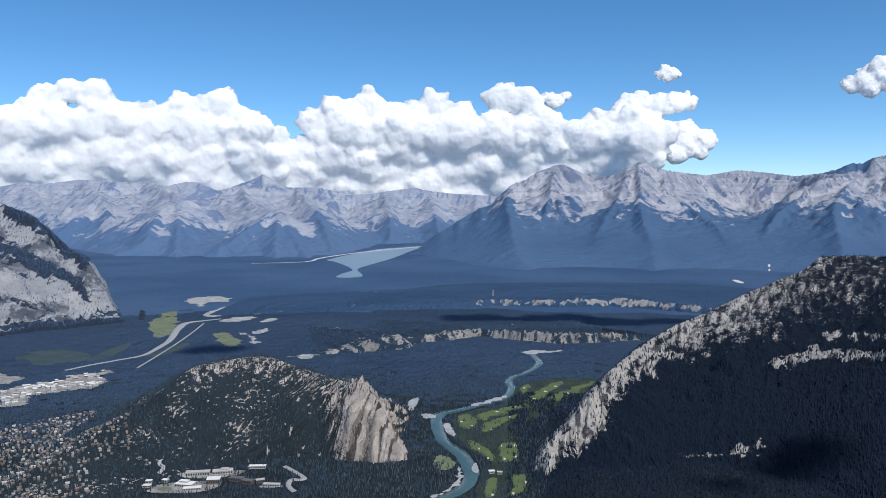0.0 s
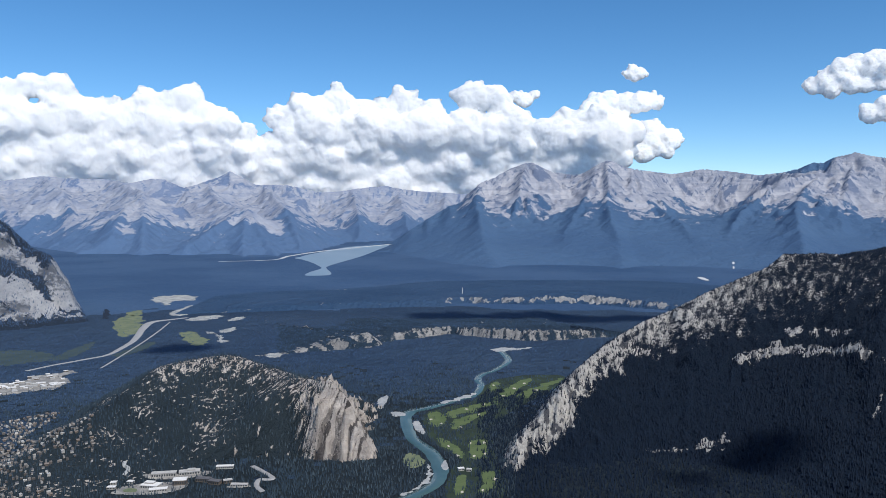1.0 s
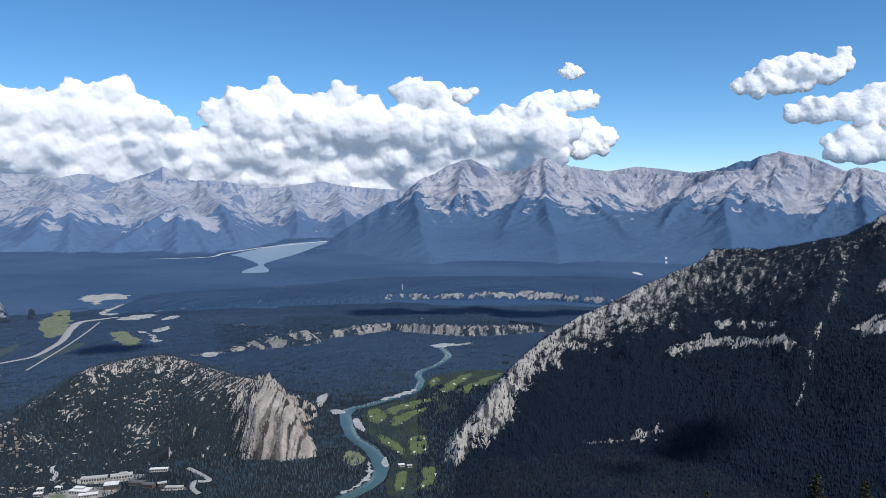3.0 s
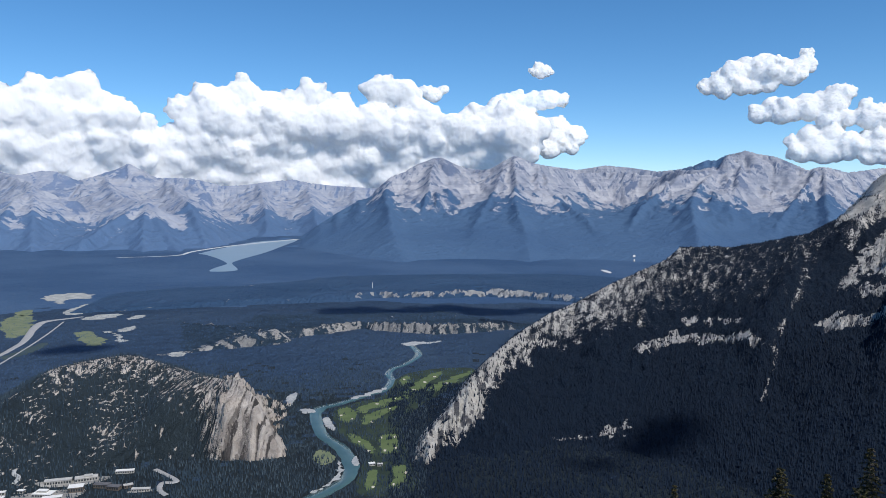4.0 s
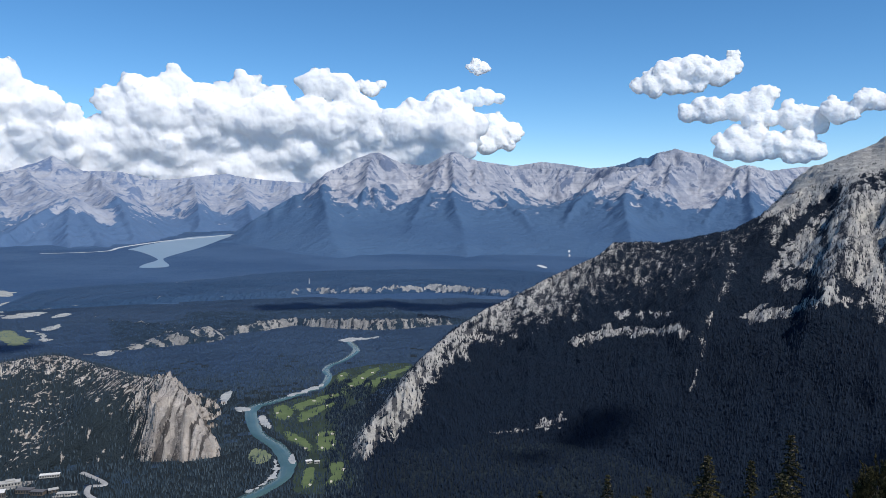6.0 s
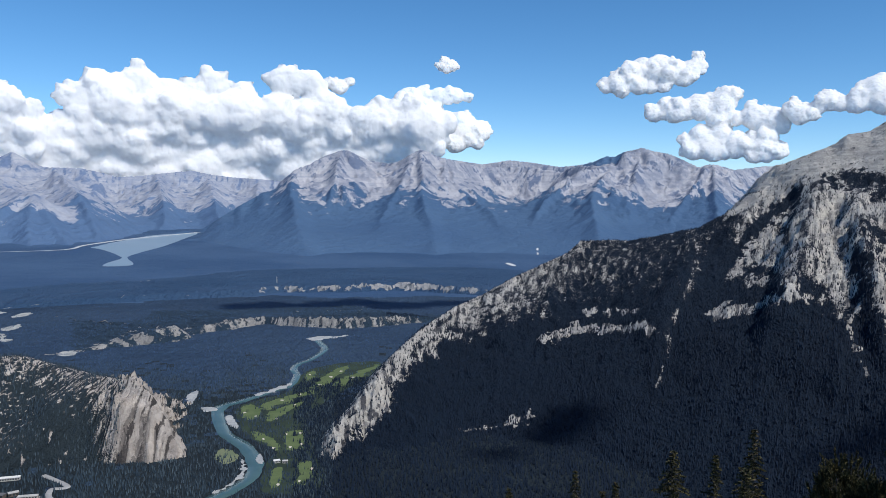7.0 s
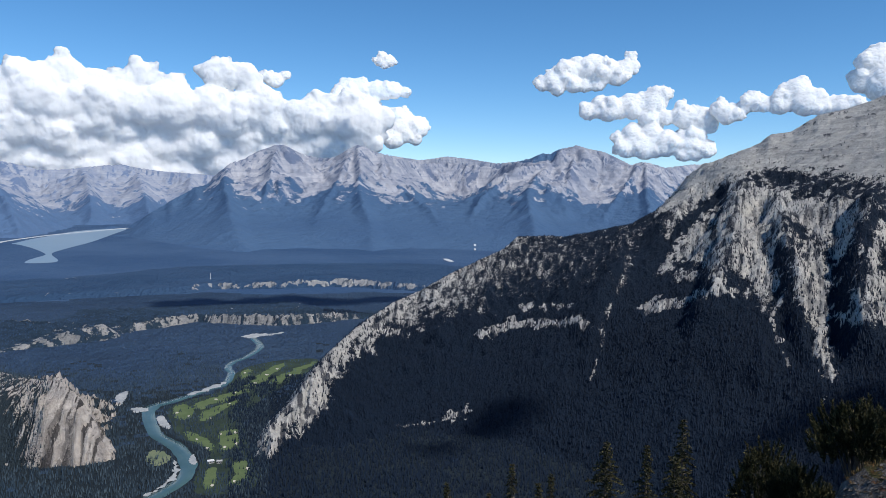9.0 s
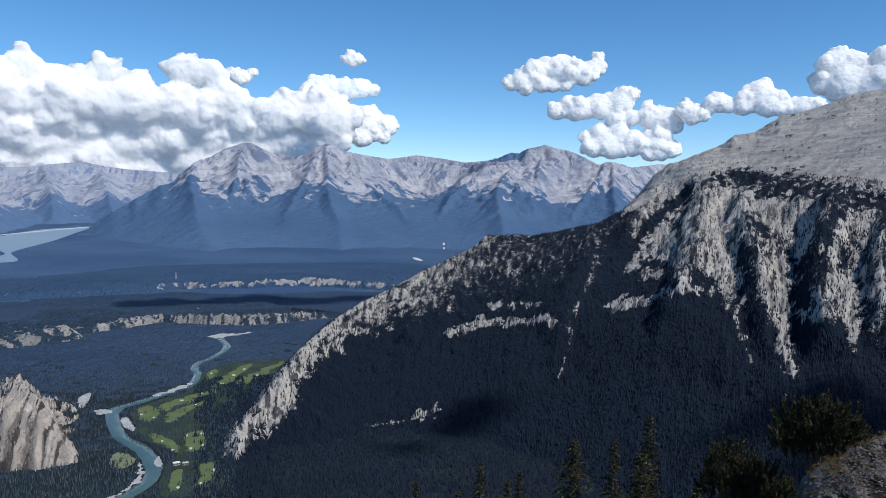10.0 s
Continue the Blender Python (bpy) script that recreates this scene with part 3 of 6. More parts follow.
side = np.degrees(np.arctan2(tunnel["x"], tunnel["y"])) + 0.7 * fbm(tunnel["x"] / 7, tunnel["y"] / 7, 4, 0.6)
crag = step(slope_of(tunnel) + 0.6 * fbm(tunnel["x"] / 6, tunnel["y"] / 6, 4, 0.6), 0.8, 1.5) * (0.45 * step(side, -9.2, -8.2) + 0.55 * step(side, -8.0, -7.0))
crest_rock = 0.57 * (1 - step(tunnel["d"] + 11 * fbm(tunnel["x"] / 9, tunnel["y"] / 9, 5, 0.65), 6, 30)) * step(side, -21, -18) * step(fbm(tunnel["x"] / 4, tunnel["y"] / 4, 3), -1.0, 0.0)
patches = 0.6 * step(fbm(tunnel["x"] / 22, tunnel["y"] / 16 + 3, 3) * 0.6 + fbm(tunnel["x"] / 2.6, tunnel["y"] / 2.2 + 3, 4, 0.7) * 0.8, -0.1, 0.7)
tunnel["cover"] = np.clip(np.maximum(np.maximum(crag, crest_rock), patches), 0, 1)

# the pale mountain flank beyond the town
cascade = relief(-1150, -330, 880, 1500, 3.0, [
    (bearing([(-37, 3.5, 1290), (-33, 1.6, 1250), (-30.4, 0.34, 1230), (-29.2, -0.52, 1200), (-27.55, -2.24, 1170), (-25.8, -3.2, 1150), (-25.4, -3.9, 1130), (-25.1, -5.4, 1100), (-24.8, -7.0, 1080), (-23.8, -8.3, 1040)]), 0.8, 0.9, 0.0),
], (8.0, 55.0), (7.0, 50.0), 14.0, 5.2)
erode(cascade, 16000, 12, 8, 0.2)
skyline(cascade, [(-33, 1.7), (-30.4, 0.4), (-28.7, -0.3), (-27.6, -1.3), (-26.3, -2.75), (-25.2, -3.3), (-24.2, -5.0), (-23.8, -6.2), (-22.9, -8.0)], 0.8)
az, el = np.degrees(np.arctan2(cascade["x"], cascade["y"])), np.degrees(np.arctan2(cascade["z"] - 149, np.hypot(cascade["x"], cascade["y"])))
speckle = fbm(cascade["x"] / 9, cascade["y"] / 9, 4, 0.65)
slant = fbm(az / 2.6, (el + 0.42 * az) / 0.5, 5, 0.66)  # tilted beds, wooded and bare by turns
DARK_BANDS = [  # a dark strip along the crest and the bands of trees under it
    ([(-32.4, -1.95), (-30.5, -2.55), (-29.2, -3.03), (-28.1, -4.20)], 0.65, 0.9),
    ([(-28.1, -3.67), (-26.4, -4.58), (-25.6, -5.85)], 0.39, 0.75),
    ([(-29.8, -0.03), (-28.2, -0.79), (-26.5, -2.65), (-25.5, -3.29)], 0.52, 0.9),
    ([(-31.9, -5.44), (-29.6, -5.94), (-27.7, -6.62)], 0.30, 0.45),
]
cascade["cover"] = np.clip((0.72 + 0.22 * slant + 0.12 * speckle + 0.12 * (cascade["flow"] - 0.9)) * step(cascade["z"] + 9 * speckle, 1, 20) * (1 - along(DARK_BANDS, az, el, 0.5 * speckle + 0.3 * slant)), 0, 1)

# the range behind the lake's near shore
main = relief(-330, 2750, 1280, 3750, 6.5, [
    (bearing([(-2, -2.95, 2800), (0.7, -1.24, 2750), (2.75, 0.21, 2800), (3.86, 0.9, 2830), (4.97, 1.85, 2850), (6.54, 2.4, 2900), (8.0, 3.15, 2950), (8.6, 3.36, 2950), (9.1, 3.3, 2950), (10.05, 2.75, 2980),
              (11.2, 1.9, 3100), (12.1, 1.5, 3150), (13.2, 2.6, 3020), (14.0, 3.4, 3000), (14.4, 3.48, 3000), (16.4, 2.5, 3050), (18.5, 2.3, 3350), (21, 2.4, 3500), (25.3, 2.0, 3400), (27.0, 2.3, 3100),
              (28.95, 2.75, 3050), (30.9, 3.7, 3000), (31.5, 3.45, 3000), (32.9, 3.2, 2980), (34.3, 2.1, 2950), (35.1, 2.1, 2950), (35.8, 2.5, 2930), (37, 1.9, 3000), (39.4, 2.35, 3250), (46, 2.3, 3300)]), 0.75, 0.6, 0.0),
    (bearing([(4.97, 1.8, 2850), (4.8, 0.9, 2680), (5.0, 0.15, 2520), (5.3, -1.3, 2200), (6.0, -3.2, 1900), (6.6, -5.2, 1600)]), 0.5, 0.5, 0.0),
    (bearing([(8.6, 3.3, 2950), (8.2, 1.7, 2760), (7.7, 0.2, 2600), (7.6, -0.8, 2480)]), 0.62, 0.62, 0.0),
    (bearing([(14.2, 3.4, 3000), (13.6, 2.1, 2850), (12.9, 1.0, 2700), (11.6, -0.9, 2400), (11.0, -3.0, 2000)]), 0.5, 0.55, 0.0),
    (bearing([(14.4, 3.4, 3000), (14.7, 1.9, 2800), (14.6, 0.7, 2600), (15.4, -1.3, 2250), (16.0, -4.4, 1750)]), 0.5, 0.5, 0.0),
    (bearing([(16.4, 2.4, 3050), (17.4, 1.4, 2860), (18.1, 0.5, 2720), (20.0, -0.5, 2500), (21.0, -2.2, 2150)]), 0.48, 0.5, 0.0),
    (bearing([(30.9, 3.6, 3000), (29.0, 2.65, 2900), (26.6, 2.0, 2800), (25.2, 1.2, 2700), (23.9, 0.3, 2560), (22.6, -1.9, 2250), (22.4, -3.6, 1950)]), 0.55, 0.6, 0.0),
    (bearing([(29.0, 2.6, 2900), (28.0, 1.6, 2700), (27.4, 0.8, 2560), (27.7, -0.8, 2250), (28.3, -2.8, 1900)]), 0.5, 0.5, 0.0),
    (bearing([(30.9, 3.6, 3000), (30.6, 2.0, 2800), (30.2, 0.8, 2650), (30.2, -0.5, 2450)]), 0.62, 0.62, 0.0),
    (bearing([(35.8, 2.45, 2930), (34.9, 1.4, 2800), (34.0, 0.5, 2680), (33.0, -1.0, 2450)]), 0.6, 0.6, 0.0),
    (bearing([(35.9, 2.4, 2930), (36.1, 0.4, 2650), (36.6, -1.2, 2350), (37, -3, 2000)]), 0.5, 0.5, 0.0),
    (bearing([(0.7, -1.3, 2750), (1.8, -3.9, 2150), (2.4, -5.4, 1620)]), 0.3, 0.5, 0.0),
    (bearing([(9, 2.0, 3700), (11, 2.35, 3680), (13, 2.4, 3600), (17, 2.5, 3640), (19, 2.6, 3640), (21, 2.85, 3620), (23, 2.6, 3620), (26, 2.25, 3600)]), 1.2, 0.5, 0.0),
    (bearing([(26.0, 2.2, 3500), (27.6, 2.6, 3450), (28.4, 3.15, 3400), (29.3, 3.2, 3400), (30.5, 2.8, 3400)]), 0.6, 0.6, 0.0),
], (18.0, 105.0), (20.0, 120.0), 40.0, 8.8, 7.0)
main["z"] = np.where(main["z"] > 0, main["z"] - 0.22 * main["z"] * (1 - np.clip(main["z"] / 240, 0, 1)), main["z"])
even = 0.9 * (1 - step(main["z"], 20, 150))
main["z"] = main["z"] * (1 - even) + blur(blur(main["z"], 9), 9) * even  # wooded fans at the foot
erode(main, 26000, 14, 6, 0.2)
even = 0.7 * (1 - step(main["z"], 30, 130))
main["z"] = main["z"] * (1 - even) + blur(main["z"], 4) * even
craggy(main, 13.0, 55.0, 4.0)
shores(main, LAKE, 0.22)
skyline(main, [(-1.7, -2.75), (0.65, -1.16), (2.75, 0.1), (3.5, 0.3), (5.1, 1.85), (6.3, 2.3), (7.3, 2.9), (8.6, 3.35), (9.1, 3.37), (10.5, 2.7), (11.3, 2.55), (12.2, 2.45), (12.9, 2.6), (13.7, 3.1), (14.5, 3.5), (14.9, 3.45), (16.0, 2.95), (17.1, 2.75),
               (19.2, 2.45), (20.2, 2.6), (21.3, 2.78), (23, 2.6), (25.0, 2.3), (26.5, 2.45), (27.5, 2.7), (28.4, 3.1), (29.0, 3.05), (29.6, 3.4), (31.0, 3.7), (31.8, 3.45), (32.9, 3.25), (34.0, 2.75), (34.9, 2.3), (35.6, 2.5), (36.2, 2.45), (37.3, 2.1), (39.2, 2.35), (46, 2.3)])
rib = main["z"] - blur(main["z"], 14)
line = main["z"] + 34 * fbm(main["x"] / 190, main["y"] / 190, 4) - 1.3 * rib + 24 * fbm(main["x"] / 40, main["y"] / 40, 4, 0.65) + 5 * (main["flow"] - 0.9) + 22 * fbm(main["a"] / 34, main["d"] / 260, 4, 0.6)
# the rearmost crest gets blue wood cover that stands in for its shade
main["cover"] = np.clip(0.98 * step(line, 95, 215) * np.where(main["own"] >= 13, 0.35, 1.0), 0, 1)

# the far ranges across the lake
far = relief(-2600, 420, 2050, 4450, 8.0, [
    (bearing([(-36, 1.4, 4100), (-30.4, 1.34, 4100), (-28.95, 1.75, 4050), (-25.7, 1.9, 4050), (-23.6, 1.81, 4000), (-21.4, 1.86, 4000), (-20.3, 1.5, 4100), (-18.99, 1.85, 4150), (-17.9, 2.03, 4150), (-16.9, 1.15, 4200),
              (-16, 1.5, 4200), (-14.8, 1.85, 4250), (-13.6, 2.62, 4300), (-13.2, 2.62, 4300), (-11.8, 1.7, 4250), (-9.5, 1.5, 4200), (-8.2, 1.2, 4250), (-6.6, 0.95, 4250), (-4.0, 1.3, 4250), (-3.0, 1.35, 4250), (-2.1, 1.75, 4300), (-1.2, 1.5, 4300), (0.7, 1.27, 4250), (2.5, 1.0, 4200), (5, 0.9, 4250)]), 0.7, 0.6, 0.0),
    (bearing([(-28.9, 1.7, 4050), (-28.0, 0.3, 3700), (-27.0, -1.9, 3300)]), 0.5, 0.5, 0.0),
    (bearing([(-25.7, 1.8, 4050), (-24.5, 0.9, 3600), (-23.6, -0.8, 3300), (-23, -2.2, 3000)]), 0.5, 0.5, 0.0),
    (bearing([(-21.4, 1.8, 4000), (-20.0, 1.1, 3500), (-19.36, 0.95, 3150), (-19.4, -0.8, 2800), (-19.5, -2.9, 2500)]), 0.52, 0.52, 0.0),
    (bearing([(-19.36, 0.9, 3150), (-20.8, -0.3, 2900), (-21.6, -1.6, 2700)]), 0.55, 0.55, 0.0),
    (bearing([(-15, 1.6, 4200), (-14.2, 0.5, 3300), (-12.9, 0.0, 2900), (-12.2, 0.03, 2850), (-12.6, -1.6, 2600), (-12.5, -3.3, 2350)]), 0.55, 0.55, 0.0),
    (bearing([(-12.3, 0.03, 2850), (-11.2, -1.7, 2600), (-10.0, -3.6, 2300)]), 0.55, 0.55, 0.0),
    (bearing([(-12.8, 0.0, 2870), (-14.6, -1.2, 2700), (-16.5, -2.4, 2500)]), 0.5, 0.5, 0.0),
    (bearing([(-11, 1.5, 4250), (-10, 0.4, 3400), (-9.42, -0.15, 3000), (-8.7, -1.6, 2700), (-8.25, -3.4, 2430)]), 0.58, 0.58, 0.0),
    (bearing([(-9.42, -0.2, 3000), (-7.9, -1.6, 2800), (-6.8, -2.8, 2650)]), 0.55, 0.55, 0.0),
    (bearing([(-4.6, 1.2, 4250), (-4.2, 0.1, 3800), (-4.0, -0.5, 3600), (-4.0, -1.9, 3300)]), 0.55, 0.55, 0.0),
    (bearing([(-1.0, 1.4, 4300), (-0.7, 0.1, 3800), (-0.5, -0.6, 3600), (-0.3, -1.7, 3300)]), 0.55, 0.55, 0.0),
    (bearing([(2.5, 0.9, 4200), (2.4, -0.3, 3800), (2.4, -1.4, 3500)]), 0.55, 0.55, 0.0),
], (24.0, 95.0), (22.0, 110.0), 36.0, 2.7, 7.0)
erode(far, 20000, 9, 7, 0.2)
craggy(far, 16.0, 60.0, 6.0)
shores(far, LAKE, 0.14)
skyline(far, [(-30.4, 1.5), (-28.95, 1.84), (-28, 1.67), (-25.7, 2.05), (-23.6, 1.93), (-21.4, 1.9), (-20.2, 1.65), (-18.8, 1.99), (-17.9, 1.95), (-16.65, 1.36), (-15.4, 1.75), (-14.2, 2.2), (-13.4, 2.63), (-12.6, 2.2), (-11.6, 1.64), (-9.5, 1.66), (-8.2, 1.4),
              (-7.0, 1.1), (-5.5, 1.2), (-4.0, 1.42), (-2.1, 1.64), (-0.9, 1.4), (0.7, 1.21), (3.7, 1.04), (5, 0.95)])
rib = far["z"] - blur(far["z"], 13)
line = far["z"] + 30 * fbm(far["x"] / 160, far["y"] / 160, 4) - 1.1 * rib + 22 * fbm(far["x"] / 40, far["y"] / 40, 4, 0.6) + 5 * (far["flow"] - 0.9) + 24 * fbm(far["a"] / 34, far["d"] / 260, 4, 0.6)
far["cover"] = np.clip(0.98 * step(line, 30, 150), 0, 1)

# bluffs over the river and the low hills of the valley
bluff_near = relief(-260, 420, 700, 1130, 2.0, [
    (bearing([(-10.5, -11.0, 770, 0.4), (-8.5, -10.55, 785, 0.5), (-6, -9.95, 800, 0.6), (-3.5, -9.5, 815, 0.8), (-2.6, -10.1, 830, 0.7), (-1.5, -9.6, 845, 1.0), (0.7, -9.2, 868, 1.3), (2.86, -9.1, 888, 1.3), (6.3, -9.2, 862, 1.3), (9.3, -9.3, 850, 1.3), (12.2, -9.1, 870, 1.2), (16, -9.25, 900, 0.8), (20, -9.6, 900, 0.6)]), 1.0, 0.05, 0.0),
], (2.2, 9.0), (1.0, 14.0), 4.0, 6.1)
low_hill = 0.8 * (1 - step(bluff_near["d"] + 9 * fbm(bluff_near["x"] / 8, bluff_near["y"] / 8, 4, 0.65), 6, 28)) * step(fbm(bluff_near["x"] / 11 + 6, bluff_near["y"] / 11, 4), -0.3, 0.3) * (1 - step(bluff_near["x"], -40, -10))
bluff_near["cover"] = np.clip(step(slope_of(bluff_near) + 0.5 * fbm(bluff_near["x"] / 9, bluff_near["y"] / 9, 4), 0.45, 0.9), 0, 1) * (0.7 + 0.25 * step(bluff_near["x"] + 25 * fbm(bluff_near["x"] / 30, bluff_near["y"] / 30, 3), -70, 10)) * (0.6 + 0.4 * step(fbm(bluff_near["x"] / 34 + 5, bluff_near["y"] / 80, 3), -0.3, 0.25))
bluff_far = relief(-330, 620, 960, 1520, 3.2, [
    (bearing([(-14, -7.75, 1100, 0.4), (-10, -7.45, 1110, 0.4), (-7, -7.2, 1120, 0.5), (-1.9, -7.15, 1130, 0.6), (2.2, -7.0, 1140, 0.8), (3.9, -6.8, 1180, 0.8), (9.3, -6.75, 1170, 0.9), (12.6, -6.5, 1200, 1.0), (15, -6.65, 1180, 0.9), (19.8, -7.0, 1140, 0.8), (26, -7.4, 1140, 0.5)]), 0.8, 0.03, 0.0),
], (2.5, 14.0), (1.2, 20.0), 6.0, 4.4)
bluff_far["cover"] = np.clip(step(slope_of(bluff_far) + 0.5 * fbm(bluff_far["x"] / 20, bluff_far["y"] / 14, 4), 0.42, 0.9), 0, 1) * (1 - step(bluff_far["d"] + 5 * fbm(bluff_far["x"] / 16, bluff_far["y"] / 16, 4, 0.6), 5, 14)) * (0.3 + 0.7 * step(fbm(bluff_far["x"] / 13 + 2, bluff_far["y"] / 50, 4, 0.65) + 0.8 * step(bluff_far["x"], 20, 140) - 0.15, -0.3, 0.4))
crags = ridged(rundle["a"] / 14 + rundle["d"] / 40, rundle["d"] / 60, 4, 0.6) - 0.5
rundle["z"] = rundle["z"] + (2.2 + 5.0 * (1 - step(bear, 11, 15)) - 2.1 * top) * crags * np.clip(rundle["cover"] * 1.4, 0, 1) * step(rundle["d"], 2, 14) + 1.3 * top * beds * step(rundle["d"], 4, 20)
crags = ridged(tunnel["a"] / 3.4, tunnel["d"] / 60, 4, 0.7) - 0.5
tunnel["z"] = tunnel["z"] + 8.0 * crags * crag * step(tunnel["d"], 1, 7)
tunnel["crack"], rundle["crack"], tunnel["pull"], tunnel["veins"], rundle["veins"] = 3.2, 10.0, 0.06, 0.5, 0.38 * (1 - 0.85 * top) + 0.16 * (1 - step(bear, 11, 14))
for f, tall in ((bluff_near, 3.2), (bluff_far, 3.0)):
    f["z"] = f["z"] + tall * (ridged(f["a"] / 9, f["d"] / 30, 4, 0.65) - 0.5) * np.clip(f["cover"] * 1.5, 0, 1)
bluff_near["cover"] = np.maximum(bluff_near["cover"] * (0.2 + 0.8 * step(ridged(bluff_near["a"] / 8, bluff_near["d"] / 25, 4, 0.6) + 0.3 * fbm(bluff_near["x"] / 6, bluff_near["y"] / 6, 3), 0.4, 0.75)), low_hill)
bluff_far["cover"] = bluff_far["cover"] * (0.4 + 0.6 * step(ridged(bluff_far["a"] / 11, bluff_far["d"] / 30, 4, 0.6) + 0.3 * fbm(bluff_far["x"] / 9, bluff_far["y"] / 9, 3), 0.25, 0.6))
way = np.degrees(np.arctan2(bluff_near["x"], bluff_near["y"]))
# past bearing 12 the pale cover thins: shade put into the rock cover
bluff_near["cover"] = bluff_near["cover"] * np.interp(way, [-10, -4, -2, -1, 4, 8, 12, 13.5, 18], [1.1, 1.1, 0.7, 0.9, 0.95, 1.1, 1.1, 0.65, 0.5]) * (0.55 + 0.45 * step(fbm(bluff_near["a"] / 16, bluff_near["d"] / 30 + 4, 4, 0.65), -0.6, 0.2))
way = np.degrees(np.arctan2(bluff_far["x"], bluff_far["y"]))
bluff_far["cover"] = np.clip(bluff_far["cover"] * np.interp(way, [-6, -1, 2, 3.8, 8, 10.6, 11.4, 15.5, 16.5, 20], [0.6, 0.65, 0.45, 0.85, 0.85, 0.6, 1.25, 1.25, 0.75, 0.6]), 0, 1)
FIELDS += [rundle, tunnel, cascade, main, far, bluff_near, bluff_far]


# ---- meshes ----
def solid(name, verts, faces, mat, cover=None, smooth=True, parent=None, flow=None):
    """One mesh object out of arrays of vertices and of faces of one size."""
    me = bpy.data.meshes.new(name)
    k = faces.shape[1]
    me.vertices.add(len(verts))
    me.vertices.foreach_set("co", np.ascontiguousarray(verts, dtype=np.float32).ravel())
    me.loops.add(faces.size)
    me.loops.foreach_set("vertex_index", faces.astype(np.int32).ravel())
    me.polygons.add(len(faces))
    me.polygons.foreach_set("loop_start", np.arange(0, faces.size, k, dtype=np.int32))
    me.polygons.foreach_set("use_smooth", np.full(len(faces), smooth))
    if cover is not None:
        me.attributes.new("cover", "FLOAT", "POINT").data.foreach_set("value", cover.astype(np.float32).ravel())
    if flow is not None:
        me.attributes.new("flow", "FLOAT_VECTOR", "POINT").data.foreach_set("vector", flow.astype(np.float32).ravel())
    me.update(calc_edges=True)
    me.materials.append(mat)
    ob = new(name, me)
    ob.parent = parent
    return ob


def lattice(ny, nx):
    i = np.arange(ny * nx).reshape(ny, nx)
    return np.stack([i[:-1, :-1], i[:-1, 1:], i[1:, 1:], i[1:, :-1]], -1).reshape(-1, 4)


def land(name, f, mat, low=-6.0, peaks=None, section="peak"):
    """The mesh of a relief, without what lies deep under the valley floor; peaks: the bearings of the cols between its peaks."""
    ny, nx = f["z"].shape
    faces = lattice(ny, nx)
    z = f["z"].ravel()
    faces = faces[(z[faces] > low).any(1)]
    spot = np.stack([f["x"].ravel(), f["y"].ravel(), np.maximum(z, low - 6)], -1)
    a, d, c = f["a"], f["d"], f["crack"]
    streak = 0.5 + f.get("veins", 0.3) * fbm(a * 2.4 / c, d * f.get("pull", 0.36) / c, 4, 0.6)  # runs down the slope
    joints = 0.5 + 0.3 * fbm(a * 0.4 / c + 0.1 * d / c, d * 2.0 / c, 4, 0.6)  # ledges across it
    hollow = np.clip((blur(f["z"], max(2, int(c * 0.9 / f["s"]))) - f["z"]) / (c * 0.16), 0, 2)
    flow = np.stack([streak.ravel(), joints.ravel(), hollow.ravel()], -1)

    def piece(label, chosen, parent=None):
        used, flat = np.unique(chosen, return_inverse=True)
        return solid(label, spot[used], flat.reshape(-1, 4), mat, f["cover"].ravel()[used], parent=parent, flow=flow[used])

    if peaks is None:
        return piece(name, faces)
    whole = new(name)
    mid = spot[faces].mean(1)
    place = np.searchsorted(peaks, np.degrees(np.arctan2(mid[:, 0], mid[:, 1])))
    for k in np.unique(place):
        piece(section, faces[place == k], whole)
    return whole


# the ground, a sheet out to the horizon
rad = np.concatenate([np.linspace(0, 1500, 240), np.geomspace(1560, 5000, 40)])
tur = np.linspace(0, 2 * np.pi, 721)
rr, tt = np.meshgrid(rad, tur)
gx, gy = rr * np.sin(tt), rr * np.cos(tt)
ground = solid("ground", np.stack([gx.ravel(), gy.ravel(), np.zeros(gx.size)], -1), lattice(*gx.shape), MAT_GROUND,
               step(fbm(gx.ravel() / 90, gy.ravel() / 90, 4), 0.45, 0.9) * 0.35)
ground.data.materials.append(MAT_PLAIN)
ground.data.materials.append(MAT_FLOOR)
# floor tone chosen by distance, so that the haze sits in the colour
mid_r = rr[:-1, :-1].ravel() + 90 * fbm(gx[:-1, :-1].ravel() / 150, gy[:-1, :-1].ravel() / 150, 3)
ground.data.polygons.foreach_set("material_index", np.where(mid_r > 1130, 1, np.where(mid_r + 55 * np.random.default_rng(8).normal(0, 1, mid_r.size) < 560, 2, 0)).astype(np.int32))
tagged(ground, "dark wooded valley floor between the mountains", "ground", kind="structure")
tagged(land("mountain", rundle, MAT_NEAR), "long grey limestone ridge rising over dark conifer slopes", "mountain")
tagged(land("mountain", tunnel, MAT_CLIFF), "low wooded hill with a pale vertical limestone cliff", "mountain")
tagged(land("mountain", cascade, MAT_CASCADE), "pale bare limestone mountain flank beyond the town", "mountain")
tagged(land("mountain_range", main, MAT_MAIN, -6.0, [2.0, 11.6, 18.2, 25.6, 34.4]), "grey limestone peaks over haze-blue forest beside the lake", "mountain range")
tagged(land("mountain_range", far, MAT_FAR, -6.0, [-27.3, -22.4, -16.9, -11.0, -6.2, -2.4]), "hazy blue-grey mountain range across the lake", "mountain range")
